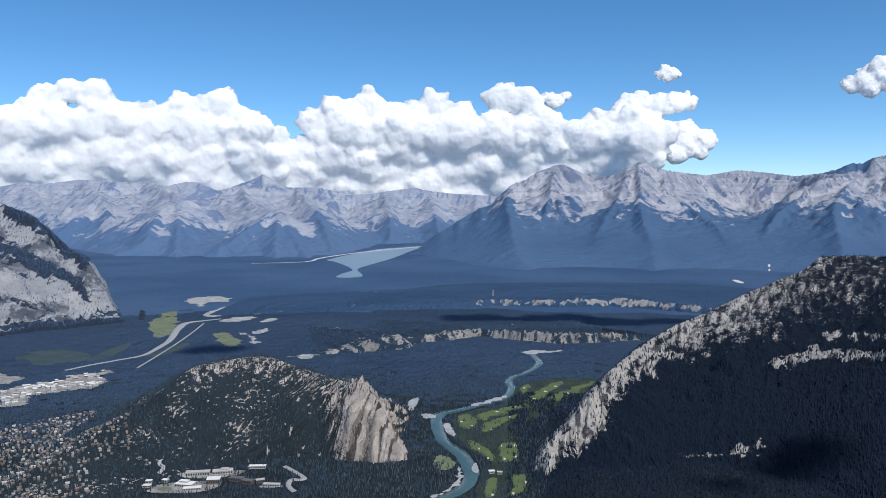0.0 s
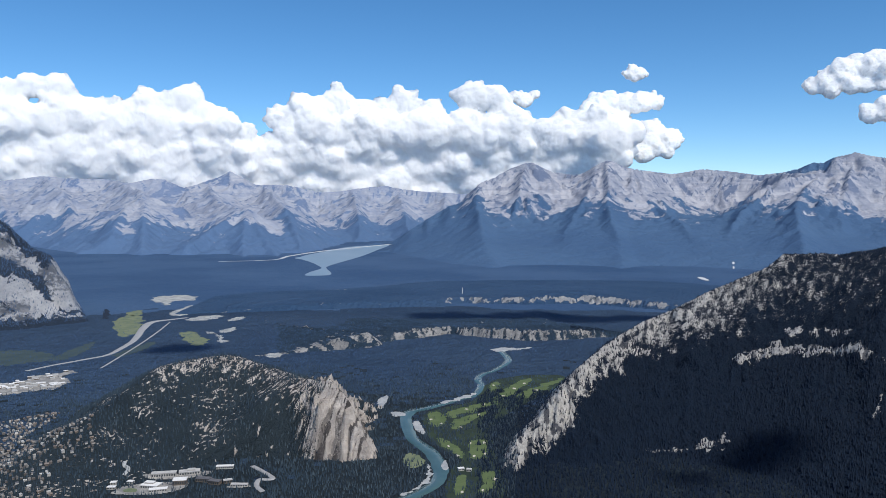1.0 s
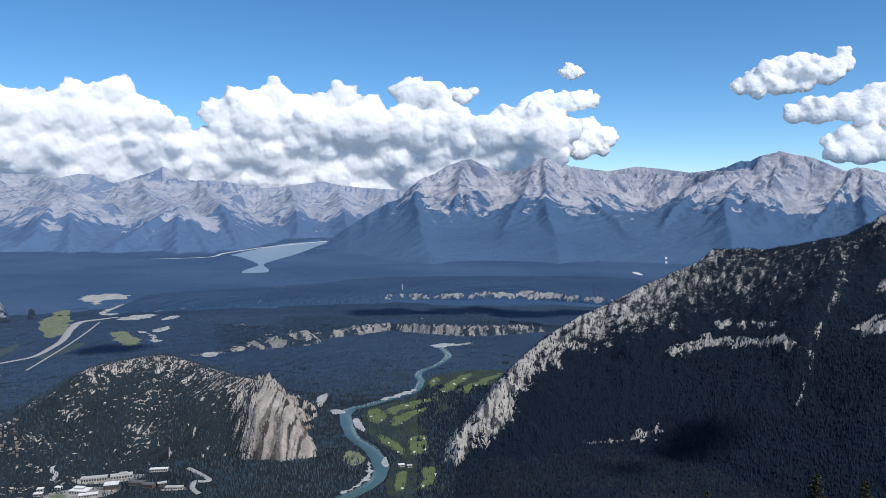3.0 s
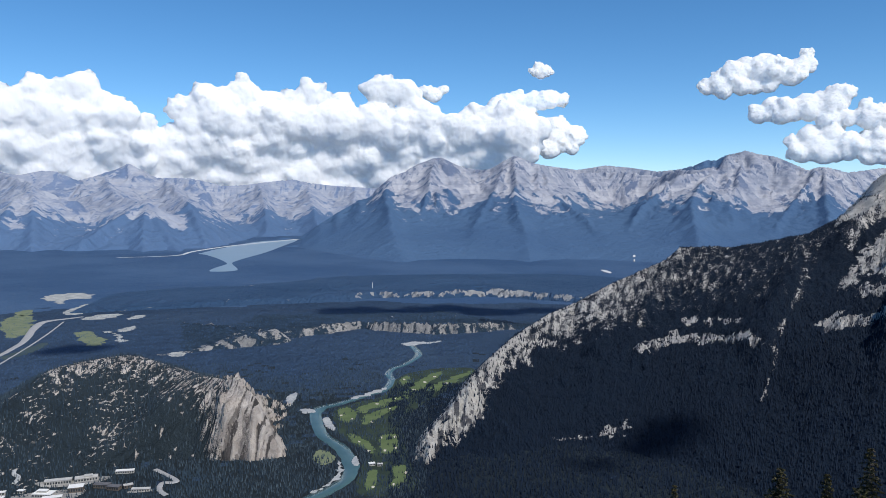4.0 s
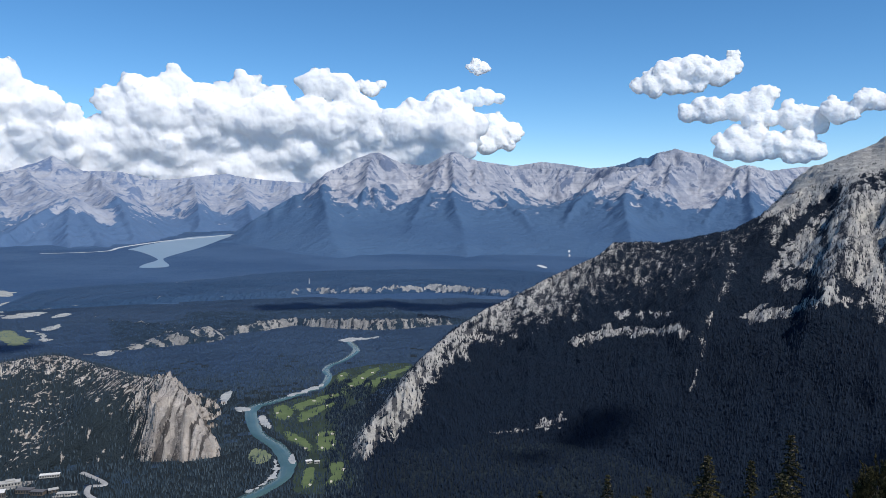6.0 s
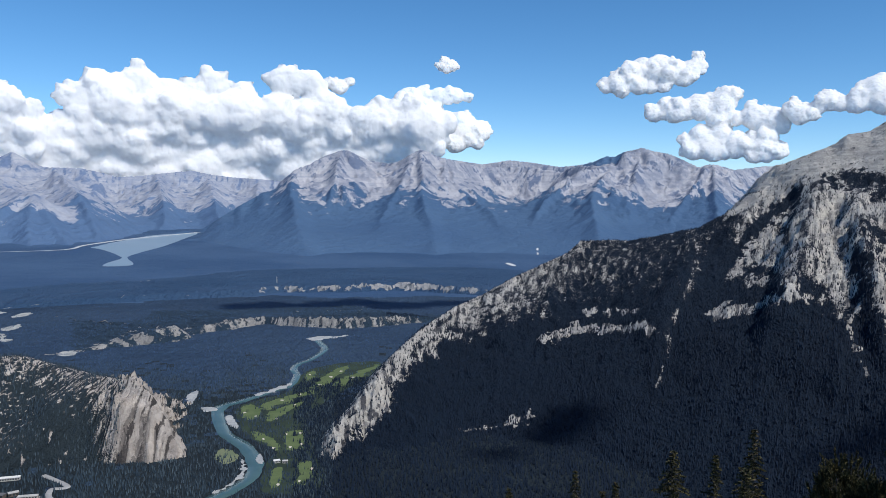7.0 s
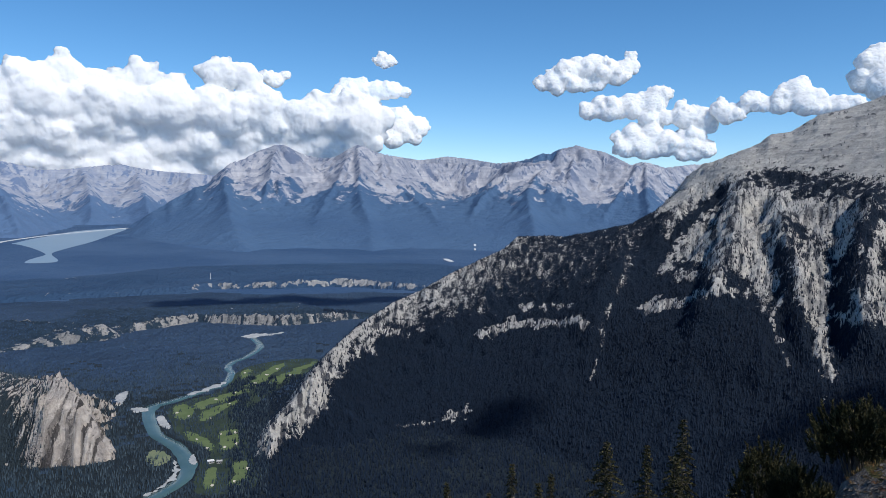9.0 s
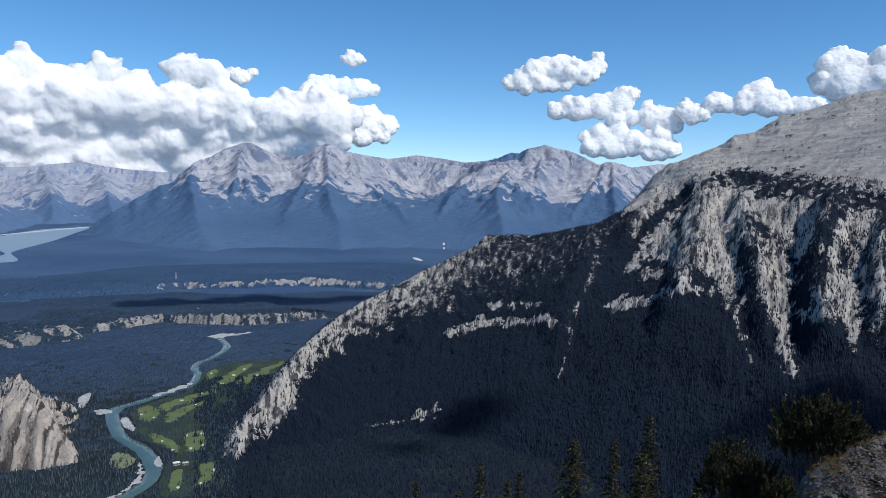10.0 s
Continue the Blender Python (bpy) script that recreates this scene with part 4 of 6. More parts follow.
tagged(land("bluff", bluff_near, MAT_BLUFF, -6.0, [-2.2, 4.5, 10.5], "bluff_face"), "pale eroded river bluff under a wooded terrace", "bluff")
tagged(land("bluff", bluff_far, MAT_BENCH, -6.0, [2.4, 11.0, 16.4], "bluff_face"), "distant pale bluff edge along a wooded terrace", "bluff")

# ---- the valley floor: water, meadows, roads ----
def smooth_line(pts, closed=False, n=6):
    """Points of a Catmull-Rom curve through pts."""
    p = np.array(pts, float)
    k = len(p)
    out = []
    for i in range(k if closed else k - 1):
        a, b, c, d = (p[(i + j) % k] if closed else p[min(max(i + j, 0), k - 1)] for j in (-1, 0, 1, 2))
        for t in np.linspace(0, 1, n, endpoint=False):
            out.append(0.5 * (2 * b + (c - a) * t + (2 * a - 5 * b + 4 * c - d) * t * t + (3 * b - a - 3 * c + d) * t ** 3))
    if not closed:
        out.append(p[-1])
    return np.array(out)


def inside(px, py, poly):
    """Which of these places lie inside the polygon."""
    r = np.zeros(px.shape, bool)
    q = np.roll(poly, -1, 0)
    for (x0, y0), (x1, y1) in zip(poly, q):
        cross = ((y0 > py) != (y1 > py)) & (px < (x1 - x0) * (py - y0) / (y1 - y0 + 1e-9) + x0)
        r ^= cross
    return r


def near_line(px, py, pts):
    d = np.full(px.shape, 1e9)
    for (x0, y0), (x1, y1) in zip(pts[:-1], pts[1:]):
        dx, dy = x1 - x0, y1 - y0
        u = np.clip(((px - x0) * dx + (py - y0) * dy) / (dx * dx + dy * dy + 1e-9), 0, 1)
        d = np.minimum(d, np.hypot(px - x0 - u * dx, py - y0 - u * dy))
    return d


def patch(name, poly, z, mat, ragged=0.0, skirt=0.25):
    """A flat piece of land with an uneven edge and a thin rim down into the ground."""
    p = smooth_line(poly, True)
    c = p.mean(0)
    if ragged:
        p = smooth_line(poly, True, 16)
        t = np.roll(p, -1, 0) - np.roll(p, 1, 0)
        t /= np.linalg.norm(t, axis=1)[:, None] + 1e-9
        thin = np.ptp(p, axis=0).min()
        push = ragged * thin * 0.4 * fbm(p[:, 0] / (thin * 0.3 + 1), p[:, 1] / (thin * 0.3 + 1), 4, 0.6)
        p = p + np.stack([t[:, 1], -t[:, 0]], -1) * push[:, None]
    bm = bmesh.new()
    ring = [bm.verts.new((x, y, z)) for x, y in p]
    low = [bm.verts.new((c[0] + (x - c[0]) * 1.01, c[1] + (y - c[1]) * 1.01, z - skirt)) for x, y in p]
    top = bm.faces.new(ring)
    for i in range(len(ring)):
        j = (i + 1) % len(ring)
        bm.faces.new((ring[j], ring[i], low[i], low[j]))
    bmesh.ops.triangulate(bm, faces=[top])
    bmesh.ops.recalc_face_normals(bm, faces=bm.faces)
    me = bpy.data.meshes.new(name)
    bm.to_mesh(me)
    bm.free()
    me.materials.append(mat)
    return new(name, me)


def ribbon(name, pts, width, z, mat, n=6, uneven=0.15, drape=False):
    """A strip of even ground along a line."""
    p = smooth_line(pts, False, n)
    t = np.gradient(p, axis=0)
    t /= np.linalg.norm(t, axis=1)[:, None] + 1e-9
    side = np.stack([t[:, 1], -t[:, 0]], -1)
    w = np.broadcast_to(np.asarray(width, float), (len(pts),))
    w = np.interp(np.linspace(0, len(pts) - 1, len(p)), np.arange(len(pts)), w) * 0.5
    wl, wr = w * (1 + uneven * fbm(p[:, 0] / 9, p[:, 1] / 9, 3)), w * (1 + uneven * fbm(p[:, 0] / 9 + 50, p[:, 1] / 9, 3))
    cols = [p - side * (wl + 0.3)[:, None], p - side * wl[:, None], p, p + side * wr[:, None], p + side * (wr + 0.3)[:, None]]
    hs = []
    for k, c in enumerate(cols):
        base = height(c[:, 0], c[:, 1])[0] if drape else 0
        hs.append(base + z - (0.3 if k in (0, 4) else 0) + np.zeros(len(p)))
    v = np.stack([np.concatenate([c, h[:, None]], 1) for c, h in zip(cols, hs)], 1).reshape(-1, 3)
    return solid(name, v, lattice(len(p), 5), mat)


FAIRWAYS = [
    [(10.4, 534), (17.7, 542.6), (23.6, 531.2), (23.7, 517.5), (19.4, 504.5), (12.1, 507)],
    [(24.7, 539.7), (42.7, 557.7), (63.6, 570.3), (64.2, 560.8), (44.7, 542.6), (26.4, 525.6)],
    [(27.4, 514.8), (34.1, 525.6), (54.2, 542.6), (55.2, 536.8), (42.9, 520.2), (32.4, 499.4), (27.3, 499.4)],
    [(63.6, 619.4), (70.7, 634.9), (74.9, 631), (70.9, 611.9), (63.1, 597.4)],
    [(65.1, 583.5), (74.5, 604.5), (86.9, 631), (104.9, 651.3), (103.8, 639), (92.5, 619.4), (78.7, 583.5), (67, 570.3)],
    [(80.4, 583.5), (95.6, 604.5), (119.7, 639), (132.5, 647.2), (125.6, 631), (101.5, 597.4), (88, 576.8)],
    [(15.7, 480.3), (22.4, 473.5), (29.7, 456.2), (31.6, 446), (27.9, 438.2), (25.2, 448), (17.9, 464.7)],
    [(36.1, 471.3), (47.4, 473.5), (44.1, 440.1), (34.9, 438.2)],
    [(24.2, 407.8), (29.8, 411.1), (28.4, 391.7), (24.9, 381.8), (21.7, 384.1)],
    [(38.6, 414.5), (46.7, 416.3), (44.9, 394.8), (39.6, 382.7), (32.8, 382.7), (38.2, 398)],
]
RIVER = [(90.4, 782.2), (93.5, 726.1), (75.9, 682.1), (62.3, 664.2), (56.6, 643), (57.6, 623.2), (49.4, 590.4), (35.7, 576.8), (23.3, 563.9), (9.9, 551.6), (-1.3, 542.6), (-4.4, 528.4), (-3.4, 501.9), (0.2, 478), (5.7, 464.7), (12, 448), (15.8, 425.2), (15.3, 411.1), (11.9, 398), (3.6, 385.6), (-7.5, 374)]
GRAVEL = [
    [(0.2, 512.2), (4, 517.5), (7.5, 497), (7.4, 487.3), (2.4, 497)],
    [(16.5, 426), (19.4, 436), (20.4, 421), (18, 420)],
    [(24.5, 571.6), (47.1, 593.1), (47.7, 586.2), (25.1, 566.5)],
    [(84, 782), (97, 791), (111, 787), (126, 791), (120, 783), (104, 776), (95, 768), (86, 770)],
    [(-15.6, 542.6), (-6.1, 539.7), (-6.7, 531.2), (-13.8, 532.8)],
    [(-26.7, 576.8), (-20.4, 590.4), (-19.1, 576.8), (-23.1, 551.6), (-25, 557.7)],
    [(9, 428.8), (10.3, 418), (8.4, 401.2), (2.5, 391.7), (-4.3, 384.1), (-3.2, 387.1), (6.1, 401.2), (8, 411.1)],
]
CLEARINGS = [
    [(34, 1403), (55, 1422), (74, 1390), (71, 1263), (62, 1285), (59, 1353), (40, 1365)],
    [(346, 1329), (369, 1353), (411, 1341), (394, 1307), (348, 1301)],
    [(-427, 1242), (-401, 1288), (-362, 1257), (-353, 1213), (-380, 1199), (-372, 1153), (-385, 1172)],
    [(-340, 1063), (-339, 1109), (-335, 1146), (-323, 1121), (-313, 1052), (-327, 1041)],
    [(-163, 1305), (-130, 1356), (-99, 1356), (-125, 1298), (-152, 1266)],
    [(-246, 904), (-233, 896), (-215, 859), (-208, 838), (-212, 831), (-227, 874)],
    [(-232, 912), (-221, 937), (-216, 912), (-225, 896)],
    [(-148, 763), (-134, 769), (-132, 747), (-143, 747)],
    [(-300, 1001), (-289, 1031), (-266, 1041), (-261, 1017), (-276, 997)],
    [(347, 1339), (377, 1366), (415, 1357), (402, 1321), (362, 1312)],
    [(-242, 991), (-237, 1025), (-226, 1021), (-230, 997)],
]
PASTURES = [
    [(-423, 748), (-429, 786), (-401, 796), (-361, 767), (-365, 731), (-390, 719)],
    [(-352, 740), (-356, 790), (-352, 840), (-340, 800), (-338, 750)],
    [(-300, 760), (-296, 800), (-286, 840), (-280, 800), (-288, 760)],
]
MEADOWS = [
    [(-5, 442.1), (-1.1, 450.1), (6.6, 438.2), (5.9, 428.8), (0.2, 423.3), (-4.9, 432.5)],
    [(-384, 982), (-390, 1041), (-364, 1021), (-332, 929), (-326, 881), (-341, 881)],
    [(-274, 896), (-261, 904), (-230, 845), (-225, 818), (-241, 818), (-258, 852)],
    [(-402, 1074), (-392, 1097), (-375, 1052), (-387, 1041)],
]
HIGHWAY = [(-351, 691), (-348, 696), (-338, 716), (-320, 742), (-307, 764), (-307, 799), (-312, 852), (-330, 929), (-337, 982), (-319, 1005), (-303, 1021)]
BACK_ROAD = [(-288, 701), (-291, 752), (-295, 811), (-303, 896), (-314, 982)]
YARD = [(-363, 612), (-345, 643), (-314, 687), (-306, 673), (-294, 631), (-318, 608), (-328, 590), (-320, 564), (-338, 570)]
YARD_WEST = [(-412, 682), (-403, 678), (-375, 660), (-373, 643), (-380, 639), (-386, 639)]
TOWN = [(-303, 497), (-297, 497), (-297, 512), (-278, 528), (-259, 552), (-252, 546), (-251, 502), (-237, 473), (-217, 456), (-193, 456), (-180, 425), (-198, 411), (-182, 382), (-187, 366), (-224, 366)]
SHORE = [(-528, 2069), (-392, 2136), (-372, 2311), (-283, 2617), (-95, 3016)]
CAMPUS_ROAD = [(-92, 430), (-82, 418), (-77, 410), (-79, 408), (-84, 408), (-83, 398), (-78, 390)]
CAMPUS_TRAIL = [(-161, 421), (-160, 418), (-157, 416), (-158, 411)]
CAMPUS = [  # place, turn, width, depth, height, walls, roof, window bays, raised tiers, label
    (-139, 399, -12, 9.5, 5.5, 1.7, MAT_PLASTER, MAT_WHITE_ROOF, 7, [(-1, 0.6, 5, 2.6, 1.0)], "large white flat-roofed campus building in tiers"),
    (-133.5, 393.5, 12, 9, 3, 1.3, MAT_PLASTER, MAT_WHITE_ROOF, 7, [], "low white flat-roofed campus wing"),
    (-125, 403, 8, 7, 5, 2.8, MAT_TIMBER, MAT_WHITE_ROOF, 6, [], "dark-walled campus block with a broad white roof"),
    (-137.5, 415, 8, 13, 3.6, 2.3, MAT_PLASTER, MAT_PALE_ROOF, 10, [], "long campus building with rows of windows"),
    (-124.5, 418.5, 14, 11, 4.2, 1.9, MAT_PLASTER, MAT_PALE_ROOF, 8, [(1, 0, 4, 2.6, 0.8)], "long grey-roofed campus building"),
    (-107, 427, 2, 9.5, 2.6, 1.5, MAT_PLASTER, MAT_WHITE_ROOF, 8, [], "long low building with a white roof in the trees"),
    (-113.5, 407, -14, 8, 3.6, 1.8, MAT_TIMBER, MAT_SLATE, 6, [], "dark-roofed campus lodge among trees"),
    (-106.5, 403, -18, 6.5, 3.4, 1.8, MAT_TIMBER, MAT_SLATE, 5, [], "dark-roofed campus lodge among trees"),
    (-100, 404.5, 20, 4.5, 2.6, 1.6, MAT_TIMBER, MAT_PALE_ROOF, 3, [], "small grey-roofed campus lodge"),
    (-92.5, 399, -4, 9, 2.4, 1.2, MAT_PLASTER, MAT_PALE_ROOF, 7, [], "low pale campus row by the road"),
    (-160, 402.5, 5, 3.0, 2.4, 1.4, MAT_PLASTER, MAT_WHITE_ROOF, 2, [], "small white campus cottage"),
    (-159, 397, 0, 4.2, 2.2, 1.3, MAT_PLASTER, MAT_WHITE_ROOF, 3, [], "small white campus cottage"),
    (-152, 405, -15, 3.2, 2.2, 1.3, MAT_PLASTER, MAT_WHITE_ROOF, 2, [], "small white campus cottage"),
]
CAMPUS_PLOTS = [(c[0], c[1] - 1.5, c[3] * 0.6, c[4] * 0.75) for c in CAMPUS] + [(-147, 393, 7, 5), (-137, 397, 9, 4), (-130, 414, 10, 3), (-92, 398, 4, 2)]

tagged(ribbon("river", RIVER, [7, 7, 6, 6, 6, 6, 6, 6, 7, 8, 10, 8.5, 8, 8, 9, 9, 9, 8, 8, 8, 8], 0.10, MAT_WATER), "turquoise glacial river winding along wooded banks", "river", kind="structure")
tagged(patch("lake", LAKE, 0.6, MAT_LAKE), "long pale blue mountain lake between slopes", "lake", kind="structure")
tagged(ribbon("shore", SHORE, [5, 9, 12, 16, 22], 0.9, MAT_BEACH), "thin pale gravel shore along the lake", "shore", kind="structure")
ROUGH = [(9, 500), (8, 536), (22, 552), (45, 570), (62, 625), (76, 645), (104, 660), (134, 652), (112, 600), (84, 560), (62, 520), (52, 480), (50, 430), (48, 380), (18, 378), (22, 415), (29, 437), (14, 470)]
tagged(patch("rough_grass", ROUGH, 0.07, MAT_ROUGH, 0.03), "dull green rough grass between golf fairways", "grass", kind="structure")
for poly in FAIRWAYS:
    c = np.mean(poly, 0)
    poly = [tuple(c + (np.array(p) - c) * 0.96) for p in poly]
    tagged(patch("fairway", poly, 0.14, MAT_GRASS, 0.2), "bright mown golf fairway between rows of conifers", "golf fairway", "fairways of the golf course")
for poly in GRAVEL:
    tagged(patch("gravel_bar", poly, 0.2, MAT_GRAVEL, 0.35), "pale gravel bar at the river's edge", "gravel bar", "gravel bars of the river")
for poly in CLEARINGS:
    tagged(patch("clearing", poly, 0.16, MAT_CLEARING, 0.32), "bare pale clearing in the valley woods", "clearing", "clearings in the woods")
for poly in PASTURES:
    tagged(patch("pasture", poly, 0.12, MAT_PASTURE, 0.5), "dull green grassland among valley woods", "meadow", "pastures of the valley")
for poly in MEADOWS:
    tagged(patch("meadow", poly, 0.13, MAT_FIELD, 0.25), "dry yellow-green meadow among dark woods", "meadow", "meadows of the valley")
tagged(patch("yard", YARD, 0.12, MAT_YARD, 0.3), "pale paved works yard crowded with flat-roofed sheds", "yard", kind="structure")
tagged(patch("yard", YARD_WEST, 0.12, MAT_YARD, 0.3), "pale paved yard by the highway", "yard", kind="structure")
tagged(ribbon("highway", HIGHWAY, [3.4, 3.4, 3.6, 4, 4.6, 5.5, 7, 9, 10, 7, 5], 0.2, MAT_ROAD), "pale highway curving through the valley", "road", kind="structure")
tagged(ribbon("road", BACK_ROAD, 1.8, 0.18, MAT_ROAD), "narrow pale road beside the highway", "road", kind="structure")
for cx, cy, w, h in ((13, 522, 1.6, 3), (20, 512, 1.3, 2.5), (27, 444, 1.8, 3), (22.5, 462, 1.2, 3), (36.6, 468, 1.5, 4), (45.5, 468, 1.2, 5), (37, 443, 1.6, 3.5), (44, 447, 1.2, 4), (45.5, 404, 1.4, 5), (33, 503, 1.2, 3), (48, 534, 1.5, 3),
                     (26, 386, 1.2, 3), (37, 388, 1.3, 3), (84, 610, 2, 5), (95, 628, 2, 4), (72, 586, 2, 4), (101, 604, 2.4, 5), (68, 622, 2, 4), (40, 548, 2, 3), (54, 562, 2, 4)):
    ring = [(cx + 0.6 * w * math.cos(a) * (1 + 0.3 * math.sin(2 * a + cx)), cy + 0.5 * h * math.sin(a) * (1 + 0.25 * math.cos(3 * a))) for a in np.linspace(0, 6.283, 9)[:-1]]
    tagged(patch("bunker", ring, 0.2, MAT_SAND), "pale sand bunker in the mown grass", "sand bunker", "bunkers of the golf course")


# ---- woods ----
CLEAR = [smooth_line(p, True) for p in GRAVEL + [YARD, YARD_WEST]]
LINKS = [smooth_line([tuple(np.mean(p, 0) + (np.array(q) - np.mean(p, 0)) * 0.84) for q in p], True) for p in FAIRWAYS]
GLADES = [smooth_line(p, True) for p in CLEARINGS + MEADOWS + PASTURES]
LINES = [(smooth_line(RIVER), 5.6), (smooth_line(HIGHWAY), 4.0), (smooth_line(BACK_ROAD), 1.8), (smooth_line(CAMPUS_ROAD), 1.7)]


def open_ground(x, y):
    r = np.zeros(x.shape, bool)
    for p in CLEAR:
        lo, hi = p.min(0), p.max(0)
        k = np.nonzero((x > lo[0]) & (x < hi[0]) & (y > lo[1]) & (y < hi[1]))[0]
        r[k] |= inside(x[k], y[k], p)
    for p in LINKS:  # trees stand in along the edges
        k = np.nonzero(np.hypot(x - p[:, 0].mean(), y - p[:, 1].mean()) < 60)[0]
        r[k] |= inside(x[k], y[k], p) & (fbm(x[k] / 5, y[k] / 9 + 3, 3, 0.6) < 0.42)
    for p in GLADES:  # open, but for the odd clump of trees
        lo, hi = p.min(0), p.max(0)
        k = np.nonzero((x > lo[0]) & (x < hi[0]) & (y > lo[1]) & (y < hi[1]))[0]
        r[k] |= inside(x[k], y[k], p) & (fbm(x[k] / 6, y[k] / 12, 4, 0.65) < 0.08)
    for p, w in LINES:
        lo, hi = p.min(0) - w, p.max(0) + w
        k = np.nonzero((x > lo[0]) & (x < hi[0]) & (y > lo[1]) & (y < hi[1]))[0]
        r[k] |= near_line(x[k], y[k], p) < w
    for cx, cy, w, d in CAMPUS_PLOTS:
        r |= (np.abs(x - cx) < w) & (np.abs(y - cy) < d)
    return r


def sighted(az, el):
    """Where the line of sight at this bearing and height angle meets the land."""
    r = np.linspace(250, 2600, 4700)
    x, y, z = r * math.sin(radians(az)), r * math.cos(radians(az)), 149 + r * math.tan(radians(el))
    k = int(np.argmax(height(x, y)[0] >= z))
    return Vector((x[k], y[k], z[k]))


def woods(name, x, y, z, tall, mat, sides=4):
    """Many small conifers as one mesh: a spire of two tiers each."""
    n = len(x)
    rng = np.random.default_rng(len(x))
    h = tall * (0.6 + 0.7 * rng.random(n))
    w = h * (0.13 + 0.06 * rng.random(n))
    a = rng.random(n)[:, None] * 6.283 + np.linspace(0, 2 * np.pi, sides, endpoint=False)[None]
    lx, ly = (rng.random(n) - 0.5) * 0.1 * h, (rng.random(n) - 0.5) * 0.1 * h
    v = np.empty((n, sides + 1, 3))
    v[:, :sides, 0] = x[:, None] + np.cos(a) * w[:, None]
    v[:, :sides, 1] = y[:, None] + np.sin(a) * w[:, None]
    v[:, :sides, 2] = (z + 0.02 * h - 0.3)[:, None]
    v[:, sides] = np.stack([x + lx, y + ly, z + h], -1)
    base = np.arange(n)[:, None, None] * (sides + 1)
    i = np.arange(sides)
    f = base + np.stack([i, (i + 1) % sides, np.full(sides, sides)], -1)[None]
    return solid(name, v.reshape(-1, 3), f.reshape(-1, 3), mat, smooth=True)


def scatter(seed, count, a0, a1, r0, r1):
    """Places spread evenly over a sector round the lookout."""
    rng = np.random.default_rng(seed)
    a = np.radians(a0 + (a1 - a0) * rng.random(count))
    r = np.sqrt(r0 ** 2 + (r1 ** 2 - r0 ** 2) * rng.random(count))
    return r * np.sin(a), r * np.cos(a), rng.random(count)


def stands(x, y):
    """Lighter and darker stands of the valley woods, drawn out along the valley."""
    return fbm(x / 120 + 3, y / 60, 4, 0.6)


def planted(seed, count, a0, a1, r0, r1, keep=1.0, bare=0.12, floor=0):
    x, y, u = scatter(seed, count, a0, a1, r0, r1)
    z, c = height(x, y)
    gap = 0.5 + 0.5 * step(fbm(x / 25, y / 25, 3), -0.7, 0.3)
    if floor < 0:
        gap = gap * (1 - 0.75 * step(stands(x, y), 0.25, 0.6)) * (1 - 0.9 * step(np.hypot(x, y) + 60 * fbm(x / 70, y / 70, 3), 850, 1200))
    town = inside(x, y, np.array(TOWN))
    links = inside(x, y, np.array(ROUGH))
    rows = step(fbm(x / 12 + 8, y / 30, 3), -0.35, 0.05)
    ok = (u < keep * gap * np.where(c > 0.93, 0.004, 1 - (1 - bare) * np.clip(c * 1.15, 0, 1)) * np.where(town, 0.6, 1.0) * np.where(links, 0.3 + 0.9 * rows, 1.0)) & ~open_ground(x, y)
    if floor:  # the near wood tone gives way to the bluer, haze-tinted one over the flat
        way = step(np.hypot(x, y) + 60 * fbm(x / 60, y / 60, 3), 420, 760)
        v = np.random.default_rng(seed + 50).random(len(x))
        ok &= ((z > 1) & (np.hypot(x, y) < 700) | (v > way)) if floor > 0 else (v < way) & ((z < 1) | (np.hypot(x, y) > 700))
    return x[ok], y[ok], z[ok]


tagged(woods("forest", *planted(1, 84000, 5, 58, 330, 610, 1.0, 0.12), 2.3, MAT_SHADE_WOOD), "dense dark conifer forest on the ridge's lower slope", "forest", kind="stuff")
def uphill(x, y, z):
    """Only what stands on the ridge, and below the line where its trees end."""
    az, el = np.degrees(np.arctan2(x, y)), np.degrees(np.arctan2(z - 149, np.hypot(x, y)))
    ok = (z > 3) & ((az < 38.5) | (el < np.interp(az, [38.5, 41, 44, 48, 54], [0.6, 1.3, 2.1, 1.8, 1.4])) | (np.arange(len(x)) % 14 == 0))
    return x[ok], y[ok], z[ok]


tagged(woods("forest", *uphill(*planted(2, 78000, 12, 56, 600, 930, 1.0, 0.34)), 1.8, MAT_SHADE_WOOD), "conifers scattered up the ridge among bare rock", "forest", kind="stuff")
tagged(woods("forest", *planted(3, 76000, -32, 8, 365, 720, 1.0, 0.62, 1), 2.0, MAT_HAZED_HILL_WOOD), "dark conifer forest round the wooded hill", "forest", kind="stuff")
tagged(woods("forest", *uphill(*planted(6, 30000, -34, -22, 1000, 1290, 1.0, 0.24)), 2.4, MAT_HAZED_VALLEY_WOOD), "conifers in the gullies of the bare mountain flank", "forest", kind="stuff")
tagged(woods("forest", *planted(4, 90000, -32, 20, 460, 1180, 1.0, 0.3, -1), 1.4, MAT_HAZED_VALLEY_WOOD), "dark blue-green conifer forest on the valley floor", "forest", kind="stuff")


# ---- town ----
def part(name, bm, mat, parent, label=""):
    me = bpy.data.meshes.new(name)
    bmesh.ops.recalc_face_normals(bm, faces=bm.faces)
    bm.to_mesh(me)
    bm.free()
    me.materials.append(mat)
    ob = new(name, me)
    ob.parent = parent
    if label:
        ob["label"] = label
    return ob


